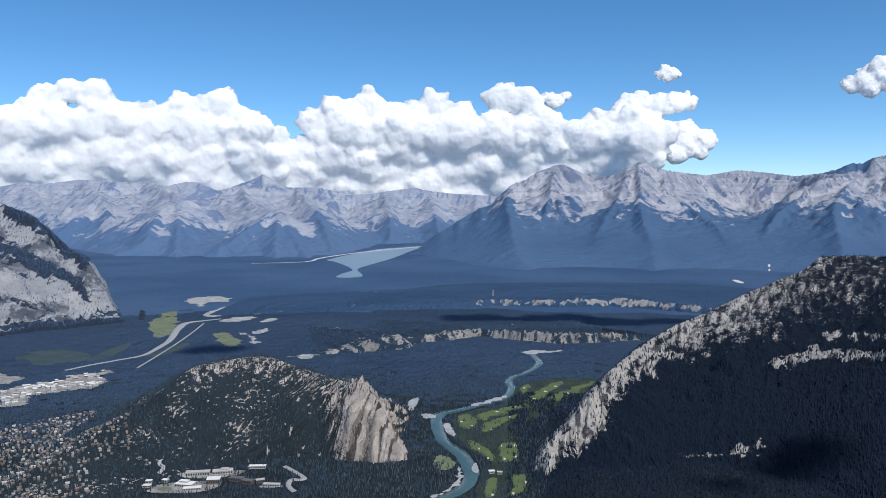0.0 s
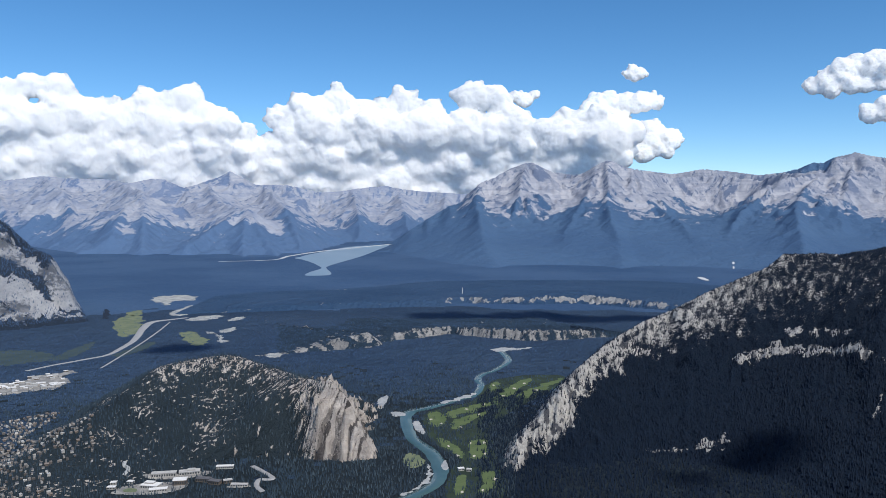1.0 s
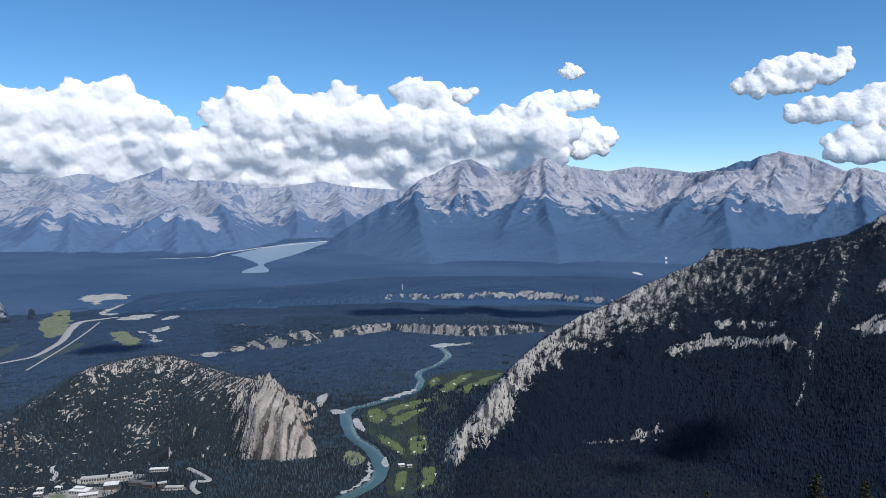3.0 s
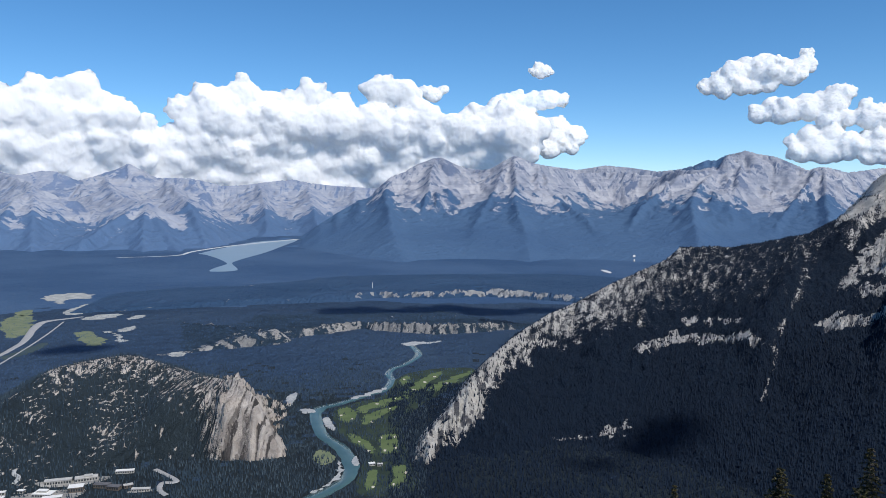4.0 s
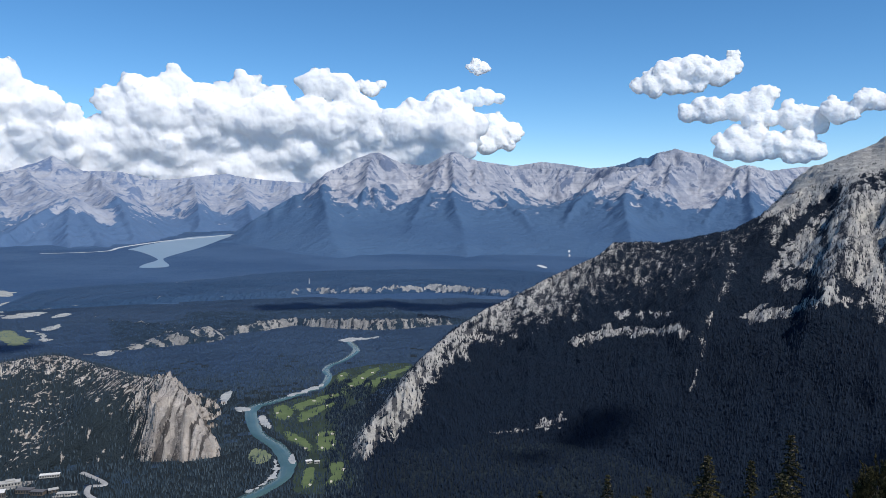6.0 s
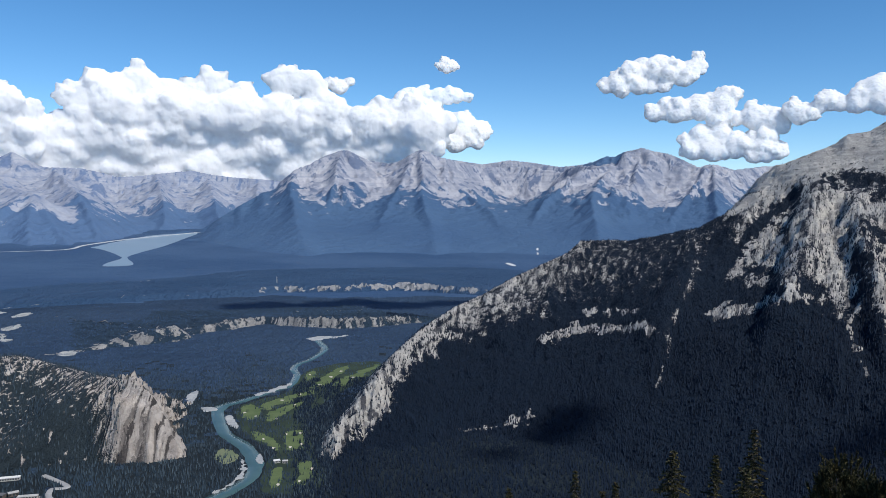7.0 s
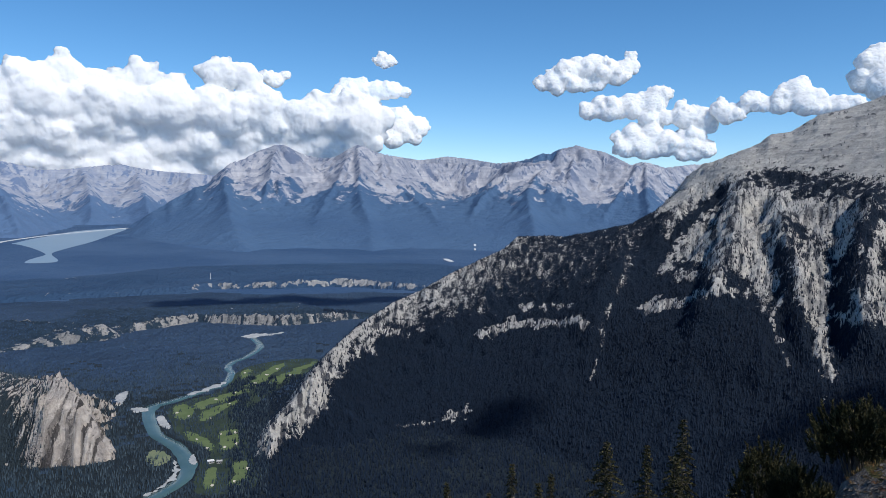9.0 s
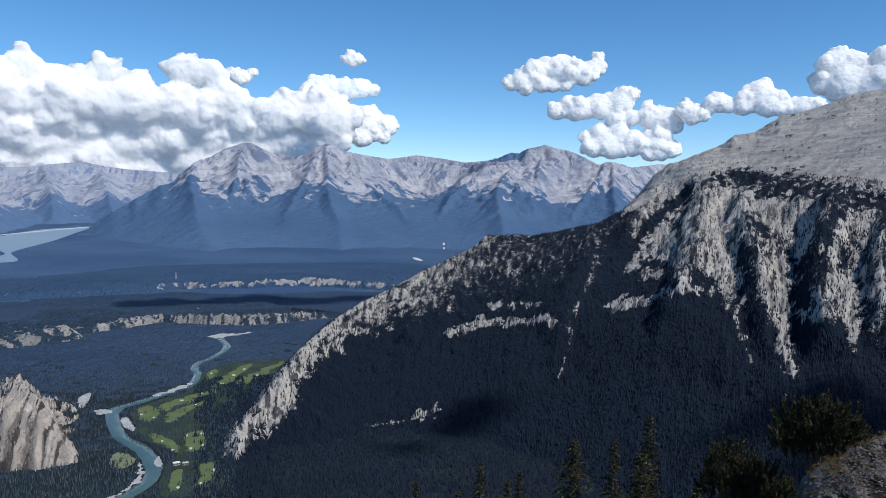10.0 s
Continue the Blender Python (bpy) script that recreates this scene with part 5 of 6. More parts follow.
def box(bm, x0, x1, y0, y1, z0, z1):
    v = [bm.verts.new(p) for p in ((x0, y0, z0), (x1, y0, z0), (x1, y1, z0), (x0, y1, z0), (x0, y0, z1), (x1, y0, z1), (x1, y1, z1), (x0, y1, z1))]
    for f in ((0, 1, 5, 4), (1, 2, 6, 5), (2, 3, 7, 6), (3, 0, 4, 7), (4, 5, 6, 7), (3, 2, 1, 0)):
        bm.faces.new([v[i] for i in f])


def gable(bm, w, d, z, rise, over=0.12):
    """A pitched roof with eaves over a w by d house."""
    a, b = w / 2 + over, d / 2 + over
    v = [bm.verts.new(p) for p in ((-a, -b, z), (a, -b, z), (a, b, z), (-a, b, z), (-a, 0, z + rise), (a, 0, z + rise))]
    for f in ((0, 1, 5, 4), (2, 3, 4, 5), (0, 4, 3), (1, 2, 5), (3, 2, 1, 0)):
        bm.faces.new([v[i] for i in f])


def house(w, d, h, rise, wall_mat, roof_mat, label):
    e = new("house")
    bm = bmesh.new()
    box(bm, -w / 2, w / 2, -d / 2, d / 2, -0.5, h)
    wall = part("wall", bm, wall_mat, e)
    for sx in (-0.27, 0.27):
        bm = bmesh.new()
        box(bm, w * sx - 0.14, w * sx + 0.14, -d / 2 - 0.02, -d / 2 + 0.03, h * 0.4, h * 0.75)
        part("window", bm, MAT_GLASS, wall)
    bm = bmesh.new()
    gable(bm, w, d, h, rise)
    part("roof", bm, roof_mat, e)
    return tagged(e, label, "house", "houses of the town")


def hall(name, x, y, z, turn, w, d, h, wall_mat, roof_mat, label, bays=0, tiers=()):
    """A flat-roofed building: walls with window bays, a roof slab with a parapet, and raised tiers."""
    e = new(name)
    bm = bmesh.new()
    box(bm, -w / 2, w / 2, -d / 2, d / 2, -2.5, h)
    for tx, ty, tw, td, th in tiers:
        box(bm, tx - tw / 2, tx + tw / 2, ty - td / 2, ty + td / 2, h - 0.02, h + th)
    wall = part("wall", bm, wall_mat, e)
    for i in range(bays):
        bm = bmesh.new()
        cx = -w / 2 + w * (i + 0.5) / bays
        box(bm, cx - w / bays * 0.3, cx + w / bays * 0.3, -d / 2 - 0.03, -d / 2 + 0.03, h * 0.3, h * 0.8)
        part("window", bm, MAT_GLASS, wall)
    bm = bmesh.new()
    box(bm, -w / 2 - 0.15, w / 2 + 0.15, -d / 2 - 0.15, d / 2 + 0.15, h + 0.003, h + 0.22)
    for tx, ty, tw, td, th in tiers:
        box(bm, tx - tw / 2 - 0.1, tx + tw / 2 + 0.1, ty - td / 2 - 0.1, ty + td / 2 + 0.1, h + th + 0.003, h + th + 0.2)
    part("roof", bm, roof_mat, e)
    e.matrix_basis = pose(x, y, z, 0, 0, turn)
    return tagged(e, label, "building")


KINDS = [house(2.0, 1.6, 1.0, 0.7, MAT_PLASTER, MAT_SLATE, "small pale house with a dark pitched roof among trees"),
         house(2.3, 1.7, 1.0, 0.6, MAT_TIMBER, MAT_BROWN, "timber house with a brown pitched roof among trees"),
         house(2.9, 1.9, 1.2, 0.6, MAT_PLASTER, MAT_PALE_ROOF, "pale house with a light grey roof among trees"),
         house(1.9, 1.6, 1.0, 0.8, MAT_TIMBER, MAT_SLATE, "brown house with a steep dark roof among trees"),
         house(4.0, 2.2, 1.5, 0.5, MAT_PLASTER, MAT_PALE_ROOF, "long pale lodge with a light roof among trees")]
rng = np.random.default_rng(21)
spots, tries = [], 0
town_poly = np.array(TOWN)
while len(spots) < 300 and tries < 5000:
    tries += 1
    x, y = rng.uniform(-300, -172), rng.uniform(366, 552)
    # rows along the streets, which run askew to the valley
    u, v = x * 0.8 + y * 0.6, -x * 0.6 + y * 0.8
    u = round(u / 4.4) * 4.4 + rng.normal(0, 1.1)
    v = round(v / 7.2) * 7.2 + rng.choice([-1.6, 1.6]) + rng.normal(0, 0.7)
    x, y = u * 0.8 - v * 0.6, u * 0.6 + v * 0.8
    if inside(np.array([x]), np.array([y]), town_poly)[0] and all((x - a) ** 2 + (y - b) ** 2 > 7.0 for a, b in spots):
        spots.append((x, y))
sx, sy = np.array(spots).T
sz = height(sx, sy)[0]
for i, (x, y, z) in enumerate(zip(sx, sy, sz)):
    m = pose(x, y, z - 0.1, 0, 0, 36.9 + rng.choice([0, 90, 180]) + rng.normal(0, 4)) @ Matrix.Diagonal((*[float(rng.uniform(0.72, 0.98))] * 3, 1))
    k = int(rng.choice(5, p=[0.22, 0.33, 0.13, 0.25, 0.07]))
    if i < 5:
        KINDS[i].matrix_basis = m
    else:
        copy_thing(KINDS[k], m)

# the roofs beyond count, in the gaps between them
def roofs(name, x, y, z, seed):
    """Many small gabled houses as one mesh."""
    rng = np.random.default_rng(seed)
    n = len(x)
    w, d, h = rng.uniform(0.5, 1.0, n), rng.uniform(0.45, 0.75, n), rng.uniform(0.6, 1.0, n)
    turn = np.radians(36.9 + rng.integers(0, 2, n) * 90 + rng.normal(0, 5, n))
    cx = np.array([-1, 1, 1, -1, -1, 1, 1, -1, -1, 1])[None] * w[:, None]
    cy = np.array([-1, -1, 1, 1, -1, -1, 1, 1, 0, 0])[None] * d[:, None]
    cz = np.array([-0.3, -0.3, -0.3, -0.3, 1, 1, 1, 1, 1.6, 1.6])[None] * h[:, None]
    v = np.stack([x[:, None] + cx * np.cos(turn)[:, None] - cy * np.sin(turn)[:, None], y[:, None] + cx * np.sin(turn)[:, None] + cy * np.cos(turn)[:, None], z[:, None] + cz], -1)
    f = np.array([[0, 1, 5, 4], [1, 2, 6, 5], [2, 3, 7, 6], [3, 0, 4, 7], [4, 5, 9, 8], [6, 7, 8, 9], [5, 6, 9, 9], [7, 4, 8, 8]])
    tri = np.concatenate([f[:, [0, 1, 2]], f[:6][:, [0, 2, 3]]])
    return solid(name, v.reshape(-1, 3), (np.arange(n)[:, None, None] * 10 + tri[None]).reshape(-1, 3), MAT_ROOFS, smooth=False)


rng = np.random.default_rng(22)
px, py = rng.uniform(-303, -172, 1700), rng.uniform(366, 552, 1700)
ok = inside(px, py, town_poly) & (np.min(np.hypot(px[:, None] - sx[None], py[:, None] - sy[None]), 1) > 1.7)
px, py = px[ok], py[ok]
tagged(roofs("houses", px, py, height(px, py)[0], 23), "many small houses with mixed grey and brown roofs", "houses", kind="stuff")
# a slim stack on the far terrace
stack = new("chimney_stack", bpy.data.meshes.new("chimney_stack"))
bm = bmesh.new()
bmesh.ops.create_cone(bm, cap_ends=True, segments=10, radius1=0.8, radius2=0.55, depth=10)
bmesh.ops.translate(bm, verts=bm.verts, vec=(0, 0, 4.8))
bm.to_mesh(stack.data)
bm.free()
stack.data.materials.append(MAT_BEACH)
stack.matrix_basis = pose(83, 1243, float(height(np.array([83.0]), np.array([1243.0]))[0][0]))
tagged(stack, "slim pale chimney stack on the wooded terrace", "chimney")
# sheds of the works yards
rng = np.random.default_rng(5)
shed_poly, n = smooth_line(YARD, True), 0
while n < 80:
    x, y = rng.uniform(-363, -294), rng.uniform(564, 687)
    if inside(np.array([x]), np.array([y]), shed_poly)[0]:
        n += 1
        hall("shed", x, y, 0.1, (35 if rng.random() < 0.6 else 125) + rng.normal(0, 8), rng.uniform(2, 6.5), rng.uniform(2, 4.5), rng.uniform(0.8, 1.6), MAT_TIMBER if n % 5 == 0 else MAT_PLASTER,
             MAT_PALE_ROOF if n % 2 else MAT_WHITE_ROOF, "flat-roofed works shed in a pale paved yard")
hall("clubhouse", 27.5, 419, 0.1, 10, 3.4, 2.2, 1.2, MAT_PLASTER, MAT_WHITE_ROOF, "small white clubhouse between the fairways", 4)
hall("clubhouse", 32.0, 417.5, 0.1, -8, 2.8, 2.0, 1.1, MAT_PLASTER, MAT_PALE_ROOF, "small grey-roofed clubhouse between the fairways", 3)
# the campus under the hill
def paving(name, poly, mat, lift=0.25):
    """Paved ground that follows the slope."""
    p = smooth_line(poly, True)
    lo, hi = p.min(0), p.max(0)
    x, y = np.meshgrid(np.arange(lo[0], hi[0], 0.8), np.arange(lo[1], hi[1], 0.8))
    f = lattice(*x.shape)
    px, py = x.ravel(), y.ravel()
    z = height(px, py)[0] + lift
    f = f[inside(px[f].mean(1) + 0.8 * fbm(px[f[:, 0]] / 3, py[f[:, 0]] / 3, 2), py[f].mean(1), p)]
    used, flat = np.unique(f, return_inverse=True)
    return solid(name, np.stack([px, py, z], -1)[used], flat.reshape(-1, 4), mat)


tagged(paving("pavement", [(-156, 390), (-155, 399), (-148, 403), (-140, 406), (-130, 406), (-121, 404), (-121, 397), (-128, 390), (-140, 388)], MAT_YARD), "pale paved court between campus buildings", "pavement", kind="structure")
tagged(paving("pavement", [(-146, 411), (-146, 414), (-132, 418), (-118, 423), (-112, 421), (-118, 414), (-130, 410)], MAT_YARD), "pale paved drive beside campus buildings", "pavement", kind="structure")
tagged(paving("pavement", [(-97, 396), (-98, 399), (-88, 400), (-86, 397)], MAT_YARD), "pale car park at the campus row", "pavement", kind="structure")
for corners in (((21.07, -5.04), (21.46, -5.03), (21.89, -5.22), (21.55, -5.23)), ((23.42, -3.86), (23.55, -3.86), (23.55, -4.01), (23.42, -4.01)), ((23.45, -4.20), (23.56, -4.20), (23.56, -4.33), (23.45, -4.33))):
    tagged(paving("clearing", [tuple(sighted(az, el)[:2]) for az, el in corners], MAT_BEACH, 1.0), "small pale gravel cut on the wooded slope", "clearing", "cuts on the far slope")
for x, y, turn, w, d, h, wm, rm, bays, tiers, label in CAMPUS:
    z = float(height(np.array([x]), np.array([y]))[0][0])
    hall("campus_building", x, y, z, turn, w, d, h, wm, rm, label, bays, tiers)
tagged(ribbon("road", CAMPUS_ROAD, 2.4, 0.35, MAT_ROAD, 6, 0.15, True), "pale road winding through forest under the hill", "road", kind="structure")
tagged(ribbon("path", CAMPUS_TRAIL, 1.6, 0.4, MAT_GRAVEL, 6, 0.3, True), "pale gravel track climbing through the trees", "path", kind="structure")
zc = float(height(np.array([-147.0]), np.array([394.0]))[0][0])
tagged(patch("lawn", [(-152, 394.5), (-150, 396.5), (-146, 396), (-144.5, 392.5), (-147.5, 391.5), (-151, 392.5)], zc + 0.5, MAT_FIELD, 0, 1.5), "round green lawn beside white campus buildings", "lawn", kind="structure")


# ---- clouds ----
def ball(level):
    bm = bmesh.new()
    bmesh.ops.create_icosphere(bm, subdivisions=level, radius=1)
    v = np.array([p.co for p in bm.verts])
    f = np.array([[p.index for p in q.verts] for q in bm.faces])
    bm.free()
    return v, f


BALLS = {k: ball(k) for k in (2, 3)}


def cloud(name, lobes, label, seed, flat=None, kids=18, voxel=7.0, mat=None, slant=0.0, thin=1.0):
    """Billows grown together: lobes (bearing, height angle, width in degrees, distance) with smaller buds, melted into one skin and puffed."""
    rng = np.random.default_rng(seed)
    vs, fs, n = [], [], 0

    def put(c, r, level):
        nonlocal n
        v, f = BALLS[level]
        p = c + v * r
        if flat is not None:
            p[:, 2] = np.where(p[:, 2] < flat, flat - (flat - p[:, 2]) * 0.15, p[:, 2])
        away = c[:2] / np.linalg.norm(c[:2])  # tops lean away from the camera, so that facing sides catch more sun
        p[:, :2] += away * (slant * (p[:, 2:3] - base_z))
        if thin < 1:  # squashed along the camera's view, so that creases shade less
            deep = p[:, :2] @ away
            p[:, :2] += away * ((4590 - deep) * (1 - thin))[:, None]
        vs.append(p)
        fs.append(f + n)
        n += len(v)

    base_z = np.mean([149 + q[3] * math.tan(radians(q[1])) for q in lobes])

    def bud(r):
        a, u = rng.uniform(0, 6.283), rng.uniform(-0.35, 1.0)
        w = math.sqrt(1 - u * u)
        return np.array([math.cos(a) * w, math.sin(a) * w, u]) * r

    for i in range(len(lobes) - 1):  # fill between neighbours
        p, q = lobes[i], lobes[i + 1]
        if math.hypot(p[0] - q[0], p[1] - q[1]) < 2.4 * max(p[2], q[2]):
            lobes = lobes + [((p[0] + q[0]) / 2, (p[1] + q[1]) / 2 - 0.1, min(p[2], q[2]) * rng.uniform(0.7, 1.0), (p[3] + q[3]) / 2)]
    for az, el, wide, r in lobes:
        c = np.array([r * math.sin(radians(az)), r * math.cos(radians(az)), 149 + r * math.tan(radians(el))])
        rad = r * math.tan(radians(wide))
        put(c, rad * 0.92, 3)
        for _ in range(kids):
            o = bud(rad * 0.82)
            r1 = rad * (0.12 + 0.36 * rng.random() ** 1.8)
            put(c + o, r1, 2)
            put(c + o + bud(r1 * 0.8), r1 * rng.uniform(0.35, 0.6), 2)
    ob = solid(name, np.concatenate(vs), np.concatenate(fs), mat or MAT_CLOUD)
    skin = ob.modifiers.new("skin", "REMESH")
    skin.mode, skin.voxel_size, skin.use_smooth_shade = "VOXEL", voxel, True
    lumps = 0.85 if mat is MAT_PUFF else 1.0
    for tex, strength in ((PUFF_WIDE, 24.0 * lumps), (PUFF_FINE, 12.0 * lumps), (PUFF_TINY, 7.0 * lumps)):
        puff = ob.modifiers.new("puff", "DISPLACE")
        puff.texture, puff.texture_coords, puff.strength, puff.mid_level = tex, "LOCAL", strength, 0.3
    return tagged(ob, label, "cloud" if label else "")


def puffs(name, size):
    """Cauliflower swellings with creases between them."""
    t = bpy.data.textures.new(name, "CLOUDS")
    t.noise_scale, t.noise_depth, t.noise_type, t.noise_basis = size, 3, "HARD_NOISE", "IMPROVED_PERLIN"
    return t


PUFF_WIDE, PUFF_FINE, PUFF_TINY = puffs("puff_wide", 95.0), puffs("puff_fine", 42.0), puffs("puff_tiny", 17.0)
BANK = [(-31.5, 5.2, 1.6), (-29.8, 5.4, 1.3), (-27.8, 7.0, 1.1), (-26.2, 7.7, 0.95), (-24.5, 7.7, 1.1), (-23.6, 6.3, 1.2), (-20.9, 6.0, 1.2), (-19.0, 7.1, 1.1), (-16.2, 7.3, 1.25), (-14.6, 5.8, 1.0),
        (-12.2, 5.2, 0.8), (-10.1, 6.2, 0.9), (-8.2, 7.2, 1.1), (-5.6, 7.4, 1.3), (-3.6, 6.8, 1.1), (-0.8, 7.5, 1.15), (1.5, 7.0, 1.0), (4.3, 8.0, 1.15), (6.3, 7.9, 1.1), (7.7, 6.4, 1.0),
        (9.8, 5.6, 0.9), (11.6, 6.1, 1.0), (13.8, 6.5, 0.9)]
rng = np.random.default_rng(3)
lobes = [(a, e + 0.3, w * 1.06, 4590 + rng.uniform(-40, 40)) for a, e, w in BANK]
for a in np.arange(-32.5, 16.5, 1.15):  # the body under the towers, set back as it goes down to shade the base
    for k, e in enumerate((6.1, 5.2, 4.2, 3.2, 2.2, 1.3)):
        if (a > 12.5 and e < 3.5) or (-14 < a < -9.5 and e > 5) or (a > 8 and e > 6) or a < -29 and e > 5.5:
            continue
        lobes.append((a + rng.uniform(-0.6, 0.6), e + rng.uniform(-0.4, 0.3), rng.uniform(1.0, 1.9), 4580 + 46 * k + rng.uniform(-50, 50)))
cloud("cloud_bank", lobes, "long white cumulus bank with grey flat bases behind the peaks", 11, 149 + 4400 * math.tan(radians(0.6)), 10, 8.0, MAT_CLOUD, 0.1, 0.45)
far_lobes = lambda rows, r: [(a, e, w * 1.22, r) for a, e, w in rows]
cloud("cloud", far_lobes([(14.6, 7.99, 0.79), (15.9, 7.83, 0.79), (17.1, 7.87, 0.79), (18.0, 7.70, 0.53), (13.8, 7.34, 1.10), (13.2, 6.50, 1.10), (15.0, 6.37, 0.96), (12.1, 5.65, 1.10), (15.5, 5.14, 1.32), (17.6, 5.21, 1.10), (19.0, 4.83, 0.79), (17.2, 4.15, 0.88), (18.8, 3.99, 0.53), (13.8, 4.26, 1.23), (13.0, 4.03, 0.96)], 4980), "broken white cumulus at the end of the cloud bank", 12, None, 12, 4.5, MAT_PUFF, 0.7)
cloud("cloud", far_lobes([(16.3, 9.95, 0.44), (16.0, 9.66, 0.39), (16.8, 9.69, 0.48), (16.5, 9.39, 0.35)], 4300), "small lone white cloud puff", 13, None, 12, 4.5, MAT_PUFF, 0.7)
cloud("cloud", far_lobes([(7.8, 8.25, 0.48), (8.5, 7.98, 0.57), (9.2, 8.41, 0.39)], 4700), "small grey-white cloud shred beside the bank", 14, None, 12, 4.5, MAT_PUFF, 0.7)
cloud("cloud", far_lobes([(28.3, 8.10, 0.57), (29.2, 8.31, 0.88), (30.2, 9.12, 0.88), (30.8, 9.72, 0.57), (31.8, 9.32, 0.96), (32.9, 9.11, 0.96), (33.7, 8.70, 0.79), (34.3, 9.30, 0.66), (34.6, 10.21, 0.44), (34.8, 9.49, 0.48), (30.6, 8.11, 0.70), (32.3, 8.10, 0.61), (29.4, 7.69, 0.53)], 4700), "white cumulus cloud with a small tower", 15, None, 12, 4.5, MAT_PUFF, 0.7)
cloud("cloud", far_lobes([(31.7, 6.27, 0.66), (33.2, 6.47, 0.96), (34.8, 6.67, 0.96), (36.4, 7.07, 0.96), (37.0, 7.54, 0.57), (36.1, 5.85, 0.79), (38.5, 5.84, 0.88), (39.7, 5.63, 0.88), (40.3, 5.02, 0.53), (34.9, 4.63, 0.66), (36.3, 4.75, 0.70), (33.9, 4.21, 0.44), (34.5, 3.51, 0.75), (35.9, 3.52, 0.88), (37.3, 3.81, 0.96), (38.9, 3.94, 0.88), (40.1, 3.37, 0.66), (38.6, 3.12, 0.66)], 4350), "broken heaped white cumulus over the peaks", 16, None, 12, 4.5, MAT_PUFF, 0.7)
cloud("cloud", far_lobes([(40.9, 6.21, 0.66), (41.4, 5.81, 0.75), (42.2, 5.72, 0.44), (43.0, 6.76, 0.70), (42.6, 6.38, 0.53), (43.8, 6.47, 0.57), (44.8, 6.53, 0.79), (45.8, 7.46, 0.88), (46.0, 7.91, 0.53), (46.4, 6.60, 1.01), (47.3, 6.27, 0.70), (48.5, 6.23, 0.70), (49.3, 6.32, 0.61)], 4350), "row of small white cumulus heaps", 17, None, 12, 4.5, MAT_PUFF, 0.7)
cloud("cloud", far_lobes([(49.7, 7.68, 0.79), (50.4, 9.10, 0.96), (50.7, 9.63, 0.53), (51.4, 9.04, 0.88), (52.1, 8.46, 0.96), (52.7, 8.78, 0.79), (53.3, 9.10, 0.57), (51.2, 7.61, 1.40), (52.5, 7.55, 1.40), (54.0, 8.17, 1.67), (55.0, 7.41, 1.75)], 4850), "tall white cumulus behind the grey ridge", 18, None, 12, 4.5, MAT_PUFF, 0.7)

# unseen cumulus added overhead to cast shade on the slopes: where the shade falls, width and depth of the cloud
SHADE_CLOUDS = [(23.7, -17.43, 36, 24), (20.2, -19.21, 26, 15), (47.6, -15.30, 40, 24), (53.7, -14.95, 44, 26), (2.0, -8.3, 90, 40), (8.5, -8.15, 100, 44), (15.0, -8.1, 100, 44), (-16.5, -10.2, 42, 28)]
for i, (az, el, w, d) in enumerate(SHADE_CLOUDS):
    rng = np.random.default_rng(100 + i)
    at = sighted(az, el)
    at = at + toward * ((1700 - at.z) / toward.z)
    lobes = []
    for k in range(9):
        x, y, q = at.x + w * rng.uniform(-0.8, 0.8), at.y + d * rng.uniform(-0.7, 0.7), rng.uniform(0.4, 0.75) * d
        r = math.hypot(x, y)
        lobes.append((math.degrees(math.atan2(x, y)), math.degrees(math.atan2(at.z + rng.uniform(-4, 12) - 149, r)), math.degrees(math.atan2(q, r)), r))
    cloud("cloud", lobes, "unseen cumulus cloud placed to shade the slopes", 30 + i, at.z - 10, 6, 12.0, MAT_SHADE_CLOUD)


# ---- the lookout: its slope, rocks and trees, near full size, placed to fit the camera's view ----
slope = relief(-330, 330, -300, 330, 3.0, [([(-320, -230, 90), (-60, -44, 138), (0, 0, 146.9), (30, -14, 147.5), (200, -110, 165), (330, -180, 165)], 0.66, 0.66, 0.0)], (3.0, 30.0), (1.2, 18.0), 5.0, 9.9)
slope["cover"] = np.full(slope["z"].shape, 0.3)
tagged(land("hillside", slope, MAT_NEAR), "steep stony mountainside under the lookout", "hillside", kind="structure")
outcrop = relief(4, 24, 1, 15, 0.1, [(bearing([(48.4, -27, 11, 1.8, 1.8), (48.9, -22.2, 11, 1.5, 1.5), (49.3, -20.3, 11, 1.0, 1.3), (49.7, -19.3, 11, 0.8, 1.2), (50.8, -18.5, 11, 0.6, 1.2), (52.0, -17.8, 11.1, 0.5, 1.2),
                                              (53.4, -16.5, 11.3, 0.45, 1.2), (54.7, -15.9, 11.6, 0.42, 1.2), (60, -13.2, 12.5, 0.42, 1.1), (75, -11, 14, 0.42, 1.1)]), 0.42, 1.1, 0.0)], (0.22, 1.3), (0.2, 0.6), 0.25, 1.7)
outcrop["z"] = outcrop["z"] + 0.12 * ridged(outcrop["x"] / 0.45, outcrop["y"] / 0.45, 4, 0.7)
outcrop["cover"] = np.clip(step(50.6 - np.degrees(np.arctan2(outcrop["x"], outcrop["y"])), 0.0, 0.8) + step(outcrop["d"] + 0.16 * fbm(outcrop["x"] / 0.4, outcrop["y"] / 0.4, 4), 0.0, 0.13) * 0.9 + 0.1 * step(fbm(outcrop["x"] / 0.5, outcrop["y"] / 0.5, 3), 0, 0.4), 0, 1)
tagged(land("outcrop", outcrop, MAT_SCREE, 137.0), "stony grey outcrop capped with dry moss and turf", "rock outcrop")


